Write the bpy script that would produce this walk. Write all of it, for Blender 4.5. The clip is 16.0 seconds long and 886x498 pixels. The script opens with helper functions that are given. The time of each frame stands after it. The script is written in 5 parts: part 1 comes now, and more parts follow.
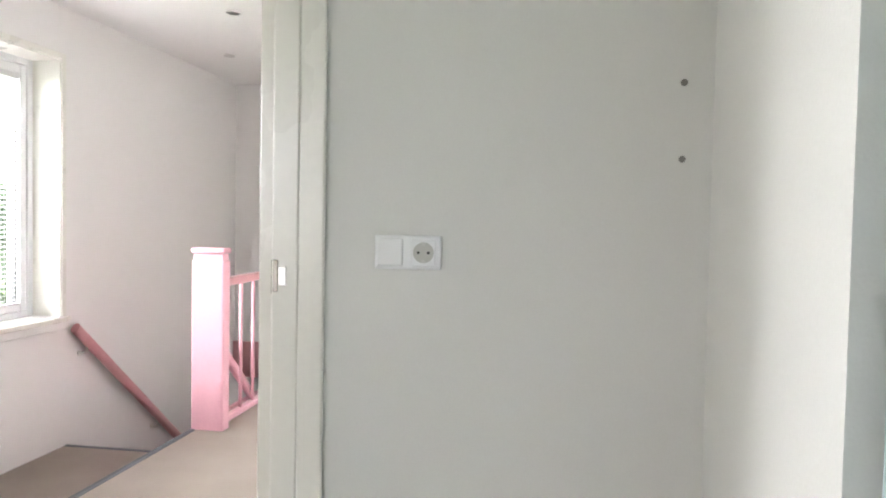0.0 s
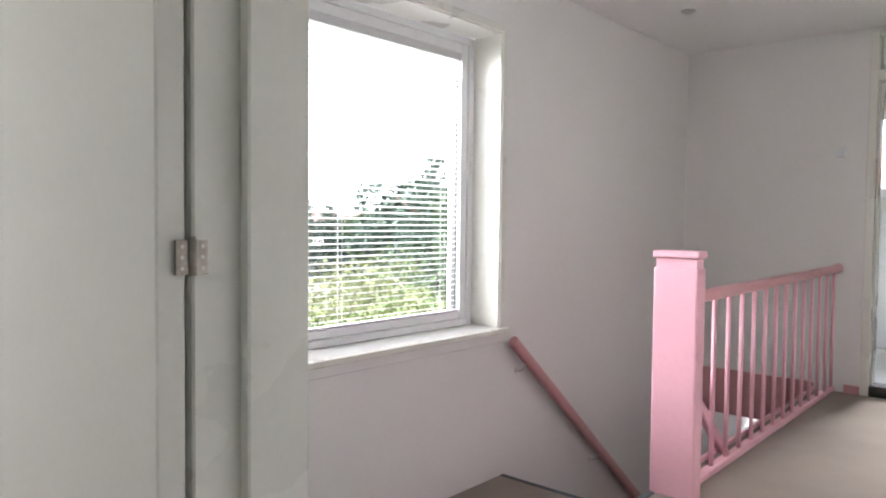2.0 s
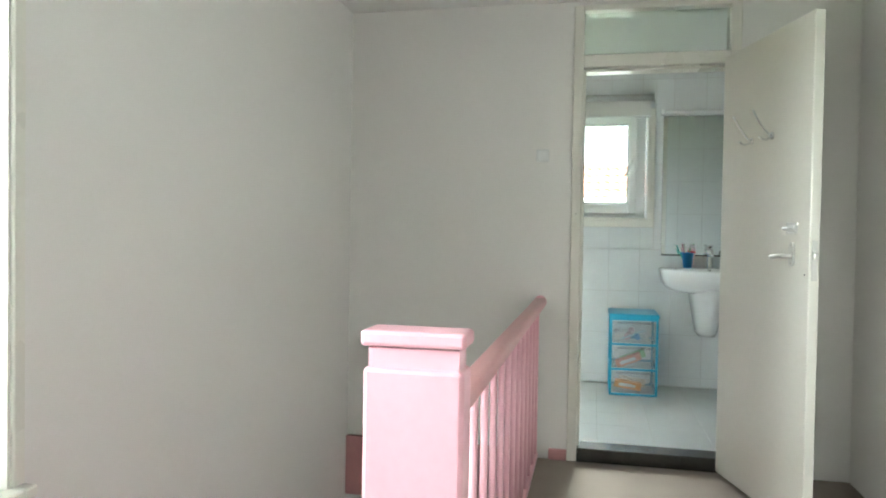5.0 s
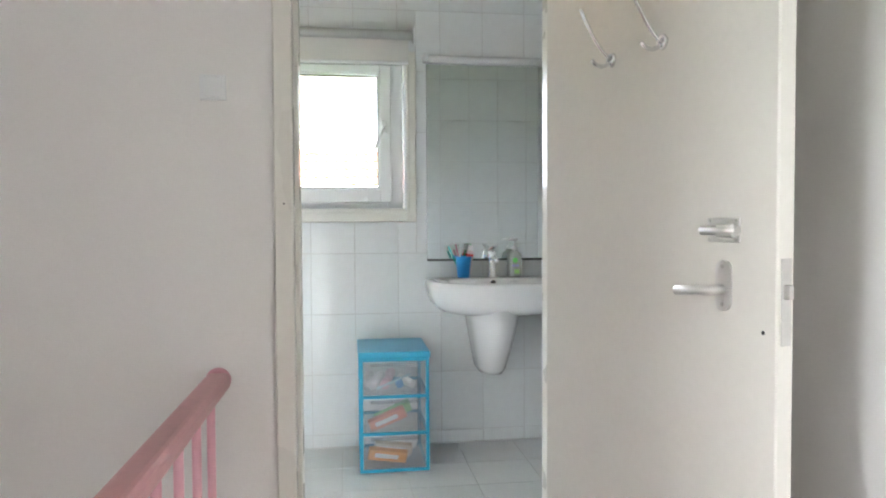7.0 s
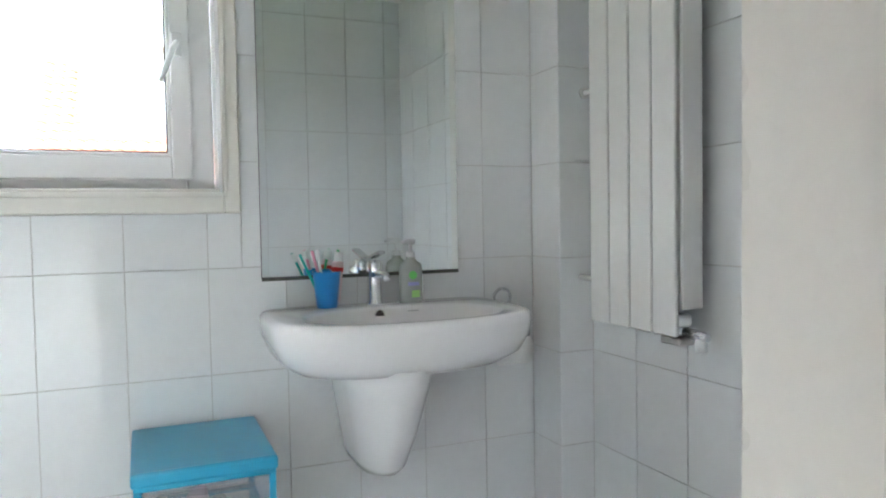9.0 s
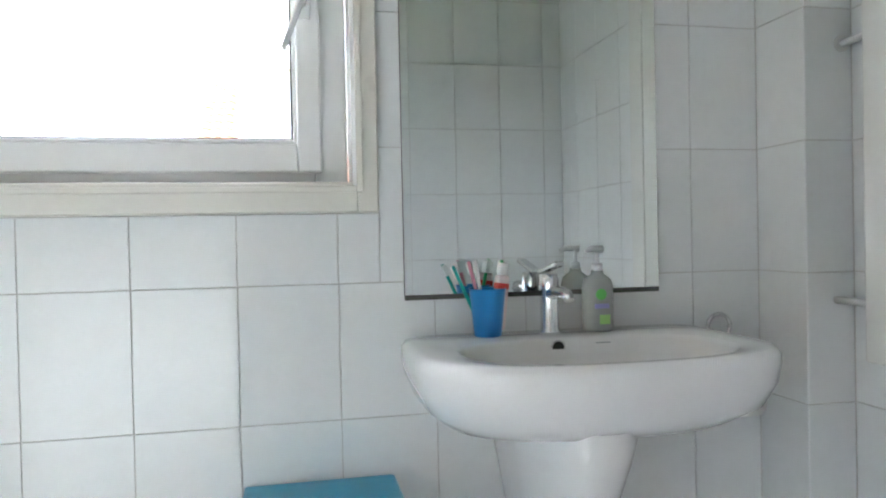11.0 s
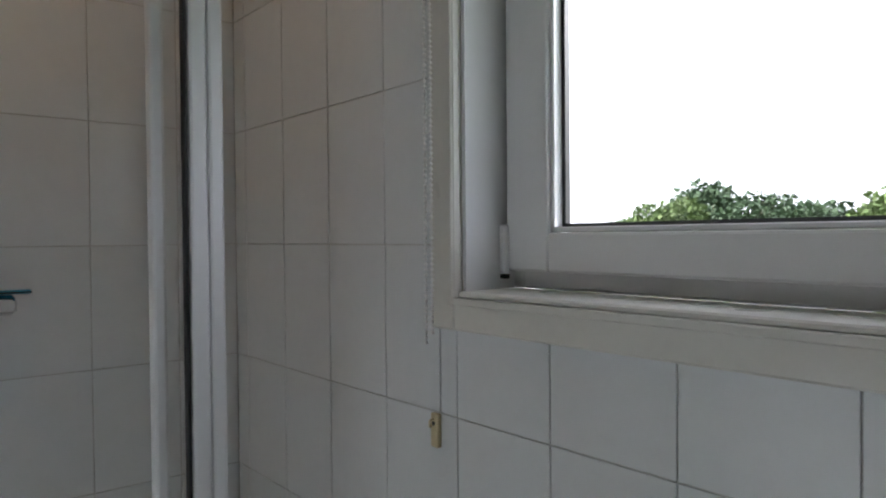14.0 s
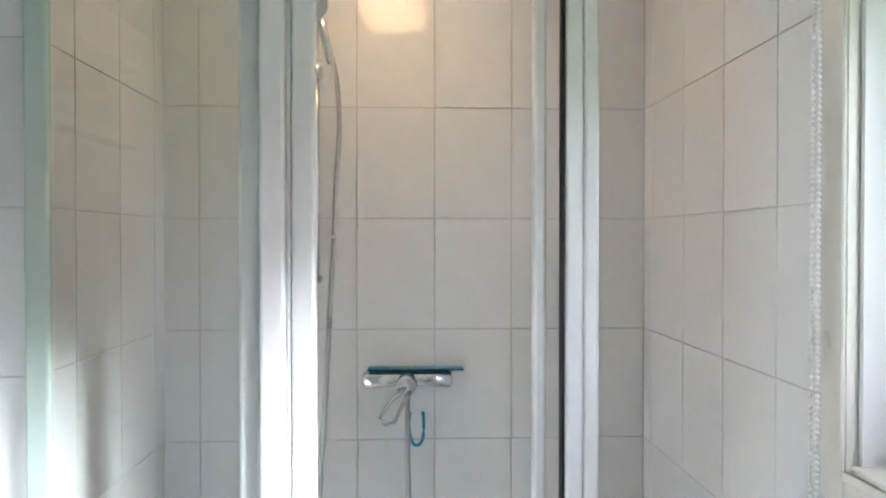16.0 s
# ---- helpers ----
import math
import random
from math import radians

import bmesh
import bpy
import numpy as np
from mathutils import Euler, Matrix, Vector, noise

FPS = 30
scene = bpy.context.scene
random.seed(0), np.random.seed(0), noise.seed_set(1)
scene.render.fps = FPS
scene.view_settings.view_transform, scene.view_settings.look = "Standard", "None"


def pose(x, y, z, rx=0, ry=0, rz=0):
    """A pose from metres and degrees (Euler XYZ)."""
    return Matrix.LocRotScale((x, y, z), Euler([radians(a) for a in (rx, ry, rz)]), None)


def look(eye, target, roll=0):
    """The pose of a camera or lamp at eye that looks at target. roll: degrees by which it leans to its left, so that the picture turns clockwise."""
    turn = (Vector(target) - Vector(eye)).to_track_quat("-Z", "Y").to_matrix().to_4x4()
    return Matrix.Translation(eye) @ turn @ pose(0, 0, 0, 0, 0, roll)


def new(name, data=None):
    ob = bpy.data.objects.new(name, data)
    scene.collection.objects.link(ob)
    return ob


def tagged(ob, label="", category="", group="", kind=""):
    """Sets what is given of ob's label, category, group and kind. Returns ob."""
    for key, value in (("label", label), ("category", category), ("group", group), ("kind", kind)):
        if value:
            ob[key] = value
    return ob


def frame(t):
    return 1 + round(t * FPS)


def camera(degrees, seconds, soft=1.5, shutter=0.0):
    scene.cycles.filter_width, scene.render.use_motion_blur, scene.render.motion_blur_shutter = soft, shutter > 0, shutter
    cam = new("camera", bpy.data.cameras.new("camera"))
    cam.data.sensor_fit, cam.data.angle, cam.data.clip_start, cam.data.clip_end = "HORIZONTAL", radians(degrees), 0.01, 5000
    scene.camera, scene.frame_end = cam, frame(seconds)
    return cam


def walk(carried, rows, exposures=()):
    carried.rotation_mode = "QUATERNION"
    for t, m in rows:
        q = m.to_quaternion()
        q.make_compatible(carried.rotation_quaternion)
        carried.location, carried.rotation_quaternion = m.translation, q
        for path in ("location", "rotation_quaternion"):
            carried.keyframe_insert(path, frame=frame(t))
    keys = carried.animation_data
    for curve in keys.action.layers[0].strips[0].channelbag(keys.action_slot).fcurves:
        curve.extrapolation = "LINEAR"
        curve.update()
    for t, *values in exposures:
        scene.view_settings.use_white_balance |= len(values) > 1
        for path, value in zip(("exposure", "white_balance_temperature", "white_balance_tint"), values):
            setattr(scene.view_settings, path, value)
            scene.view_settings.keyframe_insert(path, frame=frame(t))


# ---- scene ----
cam = camera(64.0, 16.0, soft=2.0)
PATH = [
    (0, (2.749, -7.766, 1.114), (2.453, -5.789, 1.044), 1.1),
    (0.5, (2.632, -7.6, 1.094), (1.996, -5.705, 1.021), 0.9),
    (1, (2.537, -7.353, 1.087), (1.548, -5.616, 1.014), 0.4),
    (1.5, (2.387, -7.166, 1.083), (1.176, -5.577, 1.008), 0.8),
    (2, (2.112, -6.934, 1.071), (0.794, -5.432, 0.993), 0.6),
    (2.5, (1.839, -6.732, 1.057), (0.491, -5.257, 0.985), 0.3),
    (3, (1.636, -6.572, 1.05), (0.295, -5.09, 0.996), 0.5),
    (3.5, (1.533, -6.17, 1.081), (0.221, -4.661, 1.021), 0.6),
    (4, (1.392, -5.936, 1.081), (0.375, -4.214, 1.047), 1.2),
    (4.5, (1.305, -5.737, 1.119), (0.595, -3.868, 1.071), 1.1),
    (5, (1.282, -5.454, 1.136), (0.865, -3.498, 1.092), 0.9),
    (5.2, (1.281, -5.309, 1.136), (0.954, -3.337, 1.092), 0.6),
    (7.4, (1.368, -3.302, 1.196), (1.772, -1.345, 1.122), -0.1),
    (7.8, (1.385, -2.929, 1.19), (1.953, -1.012, 1.113), 0.0),
    (8.1, (1.392, -2.687, 1.196), (2.08, -0.811, 1.102), -0.2),
    (10.3, (1.538, -1.738, 1.129), (2.344, 0.092, 1.091), -1.4),
    (10.4, (1.543, -1.713, 1.129), (2.294, 0.14, 1.09), -1.5),
    (10.5, (1.538, -1.706, 1.13), (2.238, 0.167, 1.097), -1.3),
    (11, (1.517, -1.643, 1.138), (1.925, 0.315, 1.112), -1.2),
    (11.5, (1.526, -1.582, 1.101), (1.587, 0.417, 1.136), -0.5),
    (12, (1.553, -1.516, 1.104), (1.268, 0.464, 1.133), -0.1),
    (12.5, (1.654, -1.361, 1.181), (1.0, 0.528, 1.151), -0.5),
    (13, (1.655, -1.22, 1.228), (0.793, 0.585, 1.224), -0.2),
    (13.5, (1.646, -1.055, 1.312), (0.48, 0.57, 1.287), 0.4),
    (14, (1.691, -0.832, 1.371), (0.147, 0.439, 1.336), -0.5),
    (14.5, (1.665, -0.749, 1.44), (-0.075, 0.237, 1.416), -0.2),
    (15, (1.667, -0.701, 1.528), (-0.21, -0.012, 1.495), -0.0),
    (15.5, (1.703, -0.644, 1.568), (-0.267, -0.296, 1.549), 0.1),
    (16, (1.764, -0.668, 1.61), (-0.234, -0.58, 1.583), 0.0),
]
walk(cam, [(t, look(eye, target, roll)) for t, eye, target, roll in PATH],
     [(0, 5.35, 6700, 11), (0.5, 5.2, 6650, 11), (1.0, 4.95, 6600, 10), (1.5, 4.65, 6550, 10), (2.0, 4.5, 6550, 12), (2.5, 4.4, 6450, 7), (3.0, 4.15, 6300, 2), (3.5, 3.5, 6250, 1), (4.2, 3.35, 6250, -1), (4.5, 3.75, 6350, -1),
      (5.0, 4.85, 6550, -4), (7.5, 5.05, 6500, 9), (8.0, 4.9, 6450, 8), (10.5, 5.2, 6400, 8), (11.5, 4.65, 6400, 7), (12.5, 4.25, 6400, 7), (13.5, 3.75, 6400, 7),
      (14.3, 3.05, 6500, 10), (14.6, 3.15, 6500, 10), (15, 3.95, 6450, 9), (15.5, 4.45, 6400, 9), (16, 4.85, 6350, 9)])

# ---- world and sun: an overcast day ----
world = bpy.data.worlds.new("overcast_sky")
scene.world = world
world.use_nodes = True
wn, wl = world.node_tree.nodes, world.node_tree.links
sky = wn.new("ShaderNodeTexSky")
sky.sky_type = "NISHITA"
sky.sun_disc = False
sky.sun_elevation, sky.sun_rotation = radians(48), radians(200)
sky.air_density, sky.dust_density, sky.ozone_density = 1.0, 4.0, 1.0
veil = wn.new("ShaderNodeMix")
veil.data_type = "RGBA"
veil.inputs[0].default_value = 0.85
veil.inputs[7].default_value = (9.6, 9.75, 11.3, 1)
wl.new(sky.outputs[0], veil.inputs[6])
wl.new(veil.outputs[2], wn["Background"].inputs[0])
wn["Background"].inputs[1].default_value = 0.035

sun_data = bpy.data.lights.new("sun", "SUN")
sun_data.energy, sun_data.angle, sun_data.color = 1.1, radians(25), (1.0, 0.97, 0.92)
sun = new("sun", sun_data)
sun.matrix_world = look((-20, -8, 30), (0, 0, 0))


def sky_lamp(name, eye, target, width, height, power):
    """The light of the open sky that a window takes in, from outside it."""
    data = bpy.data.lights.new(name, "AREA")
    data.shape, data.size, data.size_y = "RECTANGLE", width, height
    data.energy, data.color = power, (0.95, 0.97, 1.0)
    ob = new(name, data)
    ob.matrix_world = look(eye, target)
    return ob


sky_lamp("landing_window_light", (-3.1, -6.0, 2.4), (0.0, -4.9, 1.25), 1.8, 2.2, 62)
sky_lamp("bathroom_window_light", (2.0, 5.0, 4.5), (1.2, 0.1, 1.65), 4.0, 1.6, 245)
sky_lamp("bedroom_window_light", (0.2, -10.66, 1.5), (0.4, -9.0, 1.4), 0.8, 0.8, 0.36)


# ---- materials ----
def mat(name, color, rough=0.5, metal=0.0, bump=0.0, scale=40.0, vary=0.06, blotch=1.5, coat=0.0, spec=0.5,
        random=0.0, stretch=(1, 1, 1), detail=4.0):
    """A surface with grain and broad mottling at real-world size, and a fine relief."""
    m = bpy.data.materials.new(name)
    m.use_nodes = True
    n, l = m.node_tree.nodes, m.node_tree.links
    b = n["Principled BSDF"]
    b.inputs["Metallic"].default_value, b.inputs["Coat Weight"].default_value = metal, coat
    b.inputs["Specular IOR Level"].default_value = spec
    co = n.new("ShaderNodeTexCoord")
    mp = n.new("ShaderNodeMapping")
    mp.inputs["Scale"].default_value = stretch
    l.new(co.outputs["Object"], mp.inputs["Vector"])
    fine, broad = n.new("ShaderNodeTexNoise"), n.new("ShaderNodeTexNoise")
    for node, s in ((fine, scale), (broad, blotch)):
        node.inputs["Scale"].default_value, node.inputs["Detail"].default_value = s, detail
        l.new(mp.outputs[0], node.inputs["Vector"])
    mix = n.new("ShaderNodeMath")
    mix.operation = "ADD"
    l.new(fine.outputs["Fac"], mix.inputs[0])
    l.new(broad.outputs["Fac"], mix.inputs[1])
    src = mix.outputs[0]
    if random:
        info, more = n.new("ShaderNodeObjectInfo"), n.new("ShaderNodeMath")
        more.operation = "MULTIPLY_ADD"
        more.inputs[1].default_value = random
        l.new(info.outputs["Random"], more.inputs[0])
        l.new(src, more.inputs[2])
        src = more.outputs[0]
    ramp = n.new("ShaderNodeMapRange")
    ramp.inputs["From Min"].default_value, ramp.inputs["From Max"].default_value = 0.6, 1.4
    ramp.inputs["To Min"].default_value, ramp.inputs["To Max"].default_value = 1 - vary, 1 + vary
    l.new(src, ramp.inputs["Value"])
    tint = n.new("ShaderNodeVectorMath")
    tint.operation = "SCALE"
    tint.inputs[0].default_value = color
    l.new(ramp.outputs[0], tint.inputs["Scale"])
    l.new(tint.outputs[0], b.inputs["Base Color"])
    rr = n.new("ShaderNodeMapRange")
    rr.inputs["From Min"].default_value, rr.inputs["From Max"].default_value = 0.15, 0.85
    rr.inputs["To Min"].default_value, rr.inputs["To Max"].default_value = max(0.02, rough * 0.9), min(1, rough * 1.1)
    l.new(broad.outputs["Fac"], rr.inputs["Value"])
    l.new(rr.outputs[0], b.inputs["Roughness"])
    if bump:
        bp = n.new("ShaderNodeBump")
        bp.inputs["Strength"].default_value, bp.inputs["Distance"].default_value = bump, 0.004
        l.new(fine.outputs["Fac"], bp.inputs["Height"])
        l.new(bp.outputs[0], b.inputs["Normal"])
    return m


def glass_mat(name, tint=(1, 1, 1), gloss=0.02):
    """Thin pane: clear, with a Fresnel gloss."""
    m = bpy.data.materials.new(name)
    m.use_nodes = True
    n, l = m.node_tree.nodes, m.node_tree.links
    n.remove(n["Principled BSDF"])
    clear, shine, mix, fr = (n.new("ShaderNodeBsdfTransparent"), n.new("ShaderNodeBsdfGlossy"),
                             n.new("ShaderNodeMixShader"), n.new("ShaderNodeLayerWeight"))
    clear.inputs[0].default_value = (*tint, 1)
    shine.inputs["Roughness"].default_value = gloss
    power, amount = n.new("ShaderNodeMath"), n.new("ShaderNodeMath")
    power.operation, amount.operation = "POWER", "MULTIPLY_ADD"
    power.inputs[1].default_value = 5.0
    amount.inputs[1].default_value, amount.inputs[2].default_value = 0.7, 0.035
    fr.inputs["Blend"].default_value = 0.5
    l.new(fr.outputs["Facing"], power.inputs[0])
    l.new(power.outputs[0], amount.inputs[0])
    l.new(amount.outputs[0], mix.inputs[0])
    l.new(clear.outputs[0], mix.inputs[1])
    l.new(shine.outputs[0], mix.inputs[2])
    l.new(mix.outputs[0], n["Material Output"].inputs[0])
    return m


def glow_mat(name, color, strength):
    m = bpy.data.materials.new(name)
    m.use_nodes = True
    b = m.node_tree.nodes["Principled BSDF"]
    b.inputs["Base Color"].default_value = (*color, 1)
    b.inputs["Emission Color"].default_value = (*color, 1)
    b.inputs["Emission Strength"].default_value = strength
    return m


WALL = mat("wall_paint", (0.8, 0.785, 0.77), 0.7, bump=0.12, scale=220, vary=0.03, blotch=1.1)
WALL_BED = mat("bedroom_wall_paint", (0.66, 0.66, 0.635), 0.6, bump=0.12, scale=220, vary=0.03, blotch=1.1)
CEIL = mat("ceiling_paint", (0.83, 0.82, 0.81), 0.8, bump=0.08, scale=180, vary=0.02)
TRIM = mat("cream_gloss_paint", (0.78, 0.765, 0.71), 0.28, bump=0.03, scale=60, vary=0.025, blotch=3)
DOOR = mat("door_paint", (0.76, 0.74, 0.69), 0.3, bump=0.03, scale=70, vary=0.025, blotch=2)
PVC = mat("white_pvc", (0.8, 0.81, 0.82), 0.3, vary=0.015)
PINK = mat("pink_gloss_paint", (0.78, 0.42, 0.49), 0.3, bump=0.05, scale=50, vary=0.05, blotch=4)
PINK_RAIL = mat("dusky_pink_rail_paint", (0.6, 0.3, 0.31), 0.35, bump=0.05, scale=50, vary=0.07, blotch=5)
CARPET = mat("taupe_carpet", (0.34, 0.29, 0.255), 0.95, bump=0.9, scale=420, vary=0.16, blotch=2.5, spec=0.1)
NOSE = mat("dark_nosing_rubber", (0.09, 0.1, 0.12), 0.5, bump=0.1, scale=150)
TILE = mat("white_glazed_tile", (0.78, 0.8, 0.81), 0.07, vary=0.025, blotch=2, random=0.25, bump=0.02, scale=25)
FLOOR_TILE = mat("pale_grey_floor_tile", (0.66, 0.675, 0.68), 0.4, vary=0.05, blotch=4, random=0.3, bump=0.05, scale=60)
GROUT = mat("grey_grout", (0.62, 0.615, 0.6), 0.9, bump=0.3, scale=300, vary=0.12)
CERAMIC = mat("white_ceramic", (0.82, 0.82, 0.83), 0.06, vary=0.01, coat=0.3)
CHROME = mat("chrome", (0.75, 0.76, 0.78), 0.1, metal=1, vary=0.02)
STEEL = mat("brushed_steel", (0.6, 0.59, 0.57), 0.3, metal=1, vary=0.06, scale=90)
ALU = mat("pale_aluminium", (0.84, 0.85, 0.86), 0.38, metal=0.1, vary=0.02)
BLACK = mat("black_rubber", (0.02, 0.02, 0.022), 0.5)
SLAT = mat("white_blind_slat", (0.62, 0.62, 0.63), 0.4, vary=0.02)
BLUE = mat("teal_blue_plastic", (0.03, 0.36, 0.56), 0.3, vary=0.04)
CUP = mat("blue_cup_plastic", (0.03, 0.28, 0.68), 0.3, vary=0.04)
STONE = mat("black_threshold_stone", (0.025, 0.023, 0.022), 0.2, vary=0.3, scale=60, blotch=6)
PANE = glass_mat("window_glass")
SHOWER_GLASS = glass_mat("shower_glass", (0.97, 0.985, 0.98))
MIRROR = mat("mirror_silver", (0.86, 0.9, 0.88), 0.015, metal=1, vary=0.0)


# ---- mesh helpers ----
def box(bm, x0, x1, y0, y1, z0, z1, bevel=0.0, seg=1):
    m = Matrix.Translation(((x0 + x1) / 2, (y0 + y1) / 2, (z0 + z1) / 2)) @ Matrix.Diagonal((abs(x1 - x0), abs(y1 - y0), abs(z1 - z0), 1))
    made = bmesh.ops.create_cube(bm, size=1, matrix=m)["verts"]
    if bevel:
        edges = list({e for v in made for e in v.link_edges})
        bmesh.ops.bevel(bm, geom=edges, offset=bevel, segments=seg, affect="EDGES", profile=0.5)
    return bm


def boxes(*rows, bevel=0.0, seg=1):
    bm = bmesh.new()
    for r in rows:
        box(bm, *r, bevel=bevel, seg=seg)
    return bm


def tube(bm, points, radius, sides=12, caps=True):
    """A round bar along a line of points; radius: one number, or one for each point."""
    pts = [Vector(p) for p in points]
    rings = []
    up = Vector((0, 0, 1))
    for i, p in enumerate(pts):
        d = (pts[min(i + 1, len(pts) - 1)] - pts[max(i - 1, 0)]).normalized()
        side = d.cross(up)
        if side.length < 1e-3:
            side = d.cross(Vector((0, 1, 0)))
        side.normalize()
        other = side.cross(d).normalized()
        r = radius[i] if isinstance(radius, (list, tuple)) else radius
        rings.append([bm.verts.new(p + r * (math.cos(a) * side + math.sin(a) * other)) for a in [2 * math.pi * k / sides for k in range(sides)]])
    for a, b in zip(rings, rings[1:]):
        for k in range(sides):
            f = bm.faces.new((a[k], a[(k + 1) % sides], b[(k + 1) % sides], b[k]))
            f.smooth = True
    if caps:
        bm.faces.new(rings[0][::-1])
        bm.faces.new(rings[-1])
    return bm


def lathe(bm, profile, center=(0, 0, 0), sides=24, scale=(1, 1)):
    """A turned shape: rows of radius and height round a vertical axis."""
    cx, cy, cz = center
    rings = [[bm.verts.new((cx + r * scale[0] * math.cos(2 * math.pi * k / sides), cy + r * scale[1] * math.sin(2 * math.pi * k / sides), cz + z))
              for k in range(sides)] for r, z in profile]
    for a, b in zip(rings, rings[1:]):
        for k in range(sides):
            bm.faces.new((a[k], a[(k + 1) % sides], b[(k + 1) % sides], b[k])).smooth = True
    bm.faces.new(rings[0][::-1])
    bm.faces.new(rings[-1])
    return bm


def arc(p0, p1, p2, n=8):
    """Points on a smooth bend from p0 by p1 to p2."""
    a, b, c = Vector(p0), Vector(p1), Vector(p2)
    return [(1 - u) ** 2 * a + 2 * u * (1 - u) * b + u * u * c for u in [k / n for k in range(n + 1)]]


def mesh_of(name, bm, material):
    bmesh.ops.recalc_face_normals(bm, faces=bm.faces)
    me = bpy.data.meshes.new(name)
    bm.to_mesh(me)
    bm.free()
    me.materials.append(material)
    return me


def part(name, bm, material, parent=None, label=""):
    ob = new(name, mesh_of(name, bm, material))
    if parent is not None:
        ob.parent = parent
    return tagged(ob, label)


def thing(name, at, label, category, group=""):
    ob = new(name)
    ob.matrix_basis = at if isinstance(at, Matrix) else Matrix.Translation(at)
    return tagged(ob, label, category, group)


def structure(name, bm, material, label, category):
    return tagged(part(name, bm, material), label, category, kind="structure")


def minus(rects, hole):
    """Rectangles (a0, a1, b0, b1) with a rectangular hole cut out."""
    out = []
    h0, h1, g0, g1 = hole
    for a0, a1, b0, b1 in rects:
        if h1 <= a0 or h0 >= a1 or g1 <= b0 or g0 >= b1:
            out.append((a0, a1, b0, b1))
            continue
        if h0 > a0:
            out.append((a0, h0, b0, b1))
        if h1 < a1:
            out.append((h1, a1, b0, b1))
        m0, m1 = max(a0, h0), min(a1, h1)
        if g0 > b0:
            out.append((m0, m1, b0, g0))
        if g1 < b1:
            out.append((m0, m1, g1, b1))
    return out


# ---- measures ----
CEILING, BATH_CEIL = 2.3, 2.42
FAR_Y, FAR_BACK = -1.835, -1.73      # wall between landing and bathroom
DOOR_Y, DOOR_FRONT = -6.312, -6.455   # wall between landing and bedroom
RIGHT_X = 2.47
BX0, BX1 = -0.25, 2.83               # bathroom, along x
BATH_FLOOR = 0.035
TW, TH, TX0, TZ0 = 0.224, 0.3136, 0.717, 1.042
WIN = (-5.85, -4.10, 0.545, 2.005)   # landing window, y and z
BWIN = (0.735, 1.66, 1.262, 2.05)    # bathroom window, x and z
BDOOR = (1.21, 1.905, 1.97)          # bathroom doorway, x and height
ROOM = (1.225, 2.275, 2.03)            # bedroom doorway
OUT_X, OUT_Y = -0.285, 0.205


def wall_x(name, x0, x1, y0, y1, z0, z1, holes, material, label):
    rects = [(y0, y1, z0, z1)]
    for h in holes:
        rects = minus(rects, h)
    return structure(name, boxes(*[(x0, x1, a, b, c, d) for a, b, c, d in rects]), material, label, "wall")


def wall_y(name, y0, y1, x0, x1, z0, z1, holes, material, label):
    rects = [(x0, x1, z0, z1)]
    for h in holes:
        rects = minus(rects, h)
    return structure(name, boxes(*[(a, b, y0, y1, c, d) for a, b, c, d in rects]), material, label, "wall")


LOW = -2.75
LAMP_GLOW = 0.5
# landing
wall_x("wall_window", OUT_X, 0, DOOR_Y, FAR_Y, LOW, CEILING, [WIN], WALL, "off-white painted wall with a large window")
wall_y("wall_far", FAR_Y, FAR_BACK, OUT_X, 3.3, -0.22, 2.6, [(BDOOR[0], BDOOR[1], -0.5, BDOOR[2]), (BDOOR[0], BDOOR[1], BDOOR[2] + 0.06, CEILING - 0.02)], WALL,
       "off-white painted wall with the bathroom doorway")
wall_x("wall_landing_side", RIGHT_X, RIGHT_X + 0.1, DOOR_Y, FAR_Y, LOW, CEILING, [], WALL, "off-white painted landing wall")
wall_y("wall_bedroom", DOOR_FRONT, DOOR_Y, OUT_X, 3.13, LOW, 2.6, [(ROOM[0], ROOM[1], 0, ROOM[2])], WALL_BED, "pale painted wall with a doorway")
structure("ceiling_landing", boxes((OUT_X, RIGHT_X + 0.1, DOOR_Y, FAR_Y, CEILING, CEILING + 0.12)), CEIL, "white plastered ceiling over the landing", "ceiling")
STAIR_X, STAIR_Y = 0.9, -4.08
structure("floor_landing", boxes((STAIR_X + 0.02, RIGHT_X, DOOR_FRONT - 0.02, FAR_BACK - 0.002, -0.22, 0.0)), CARPET, "taupe carpeted landing floor", "floor")
structure("floor_lower_hall", boxes((OUT_X, RIGHT_X, DOOR_Y, 0.6, LOW - 0.1, LOW)), CARPET, "brown floor of the hall downstairs", "floor")
wall_x("wall_stair_side", 0.93, 1.0, STAIR_Y, 0.4, LOW, -0.222, [], WALL, "pale wall under the landing beside the stairs")
wall_y("wall_lower_hall", 0.4, 0.5, OUT_X, RIGHT_X, LOW, -0.22, [], WALL, "pale wall of the hall downstairs")
wall_x("wall_lower_window_side", OUT_X, 0, FAR_Y, 0.4, LOW, -0.24, [], WALL, "pale wall of the hall downstairs")
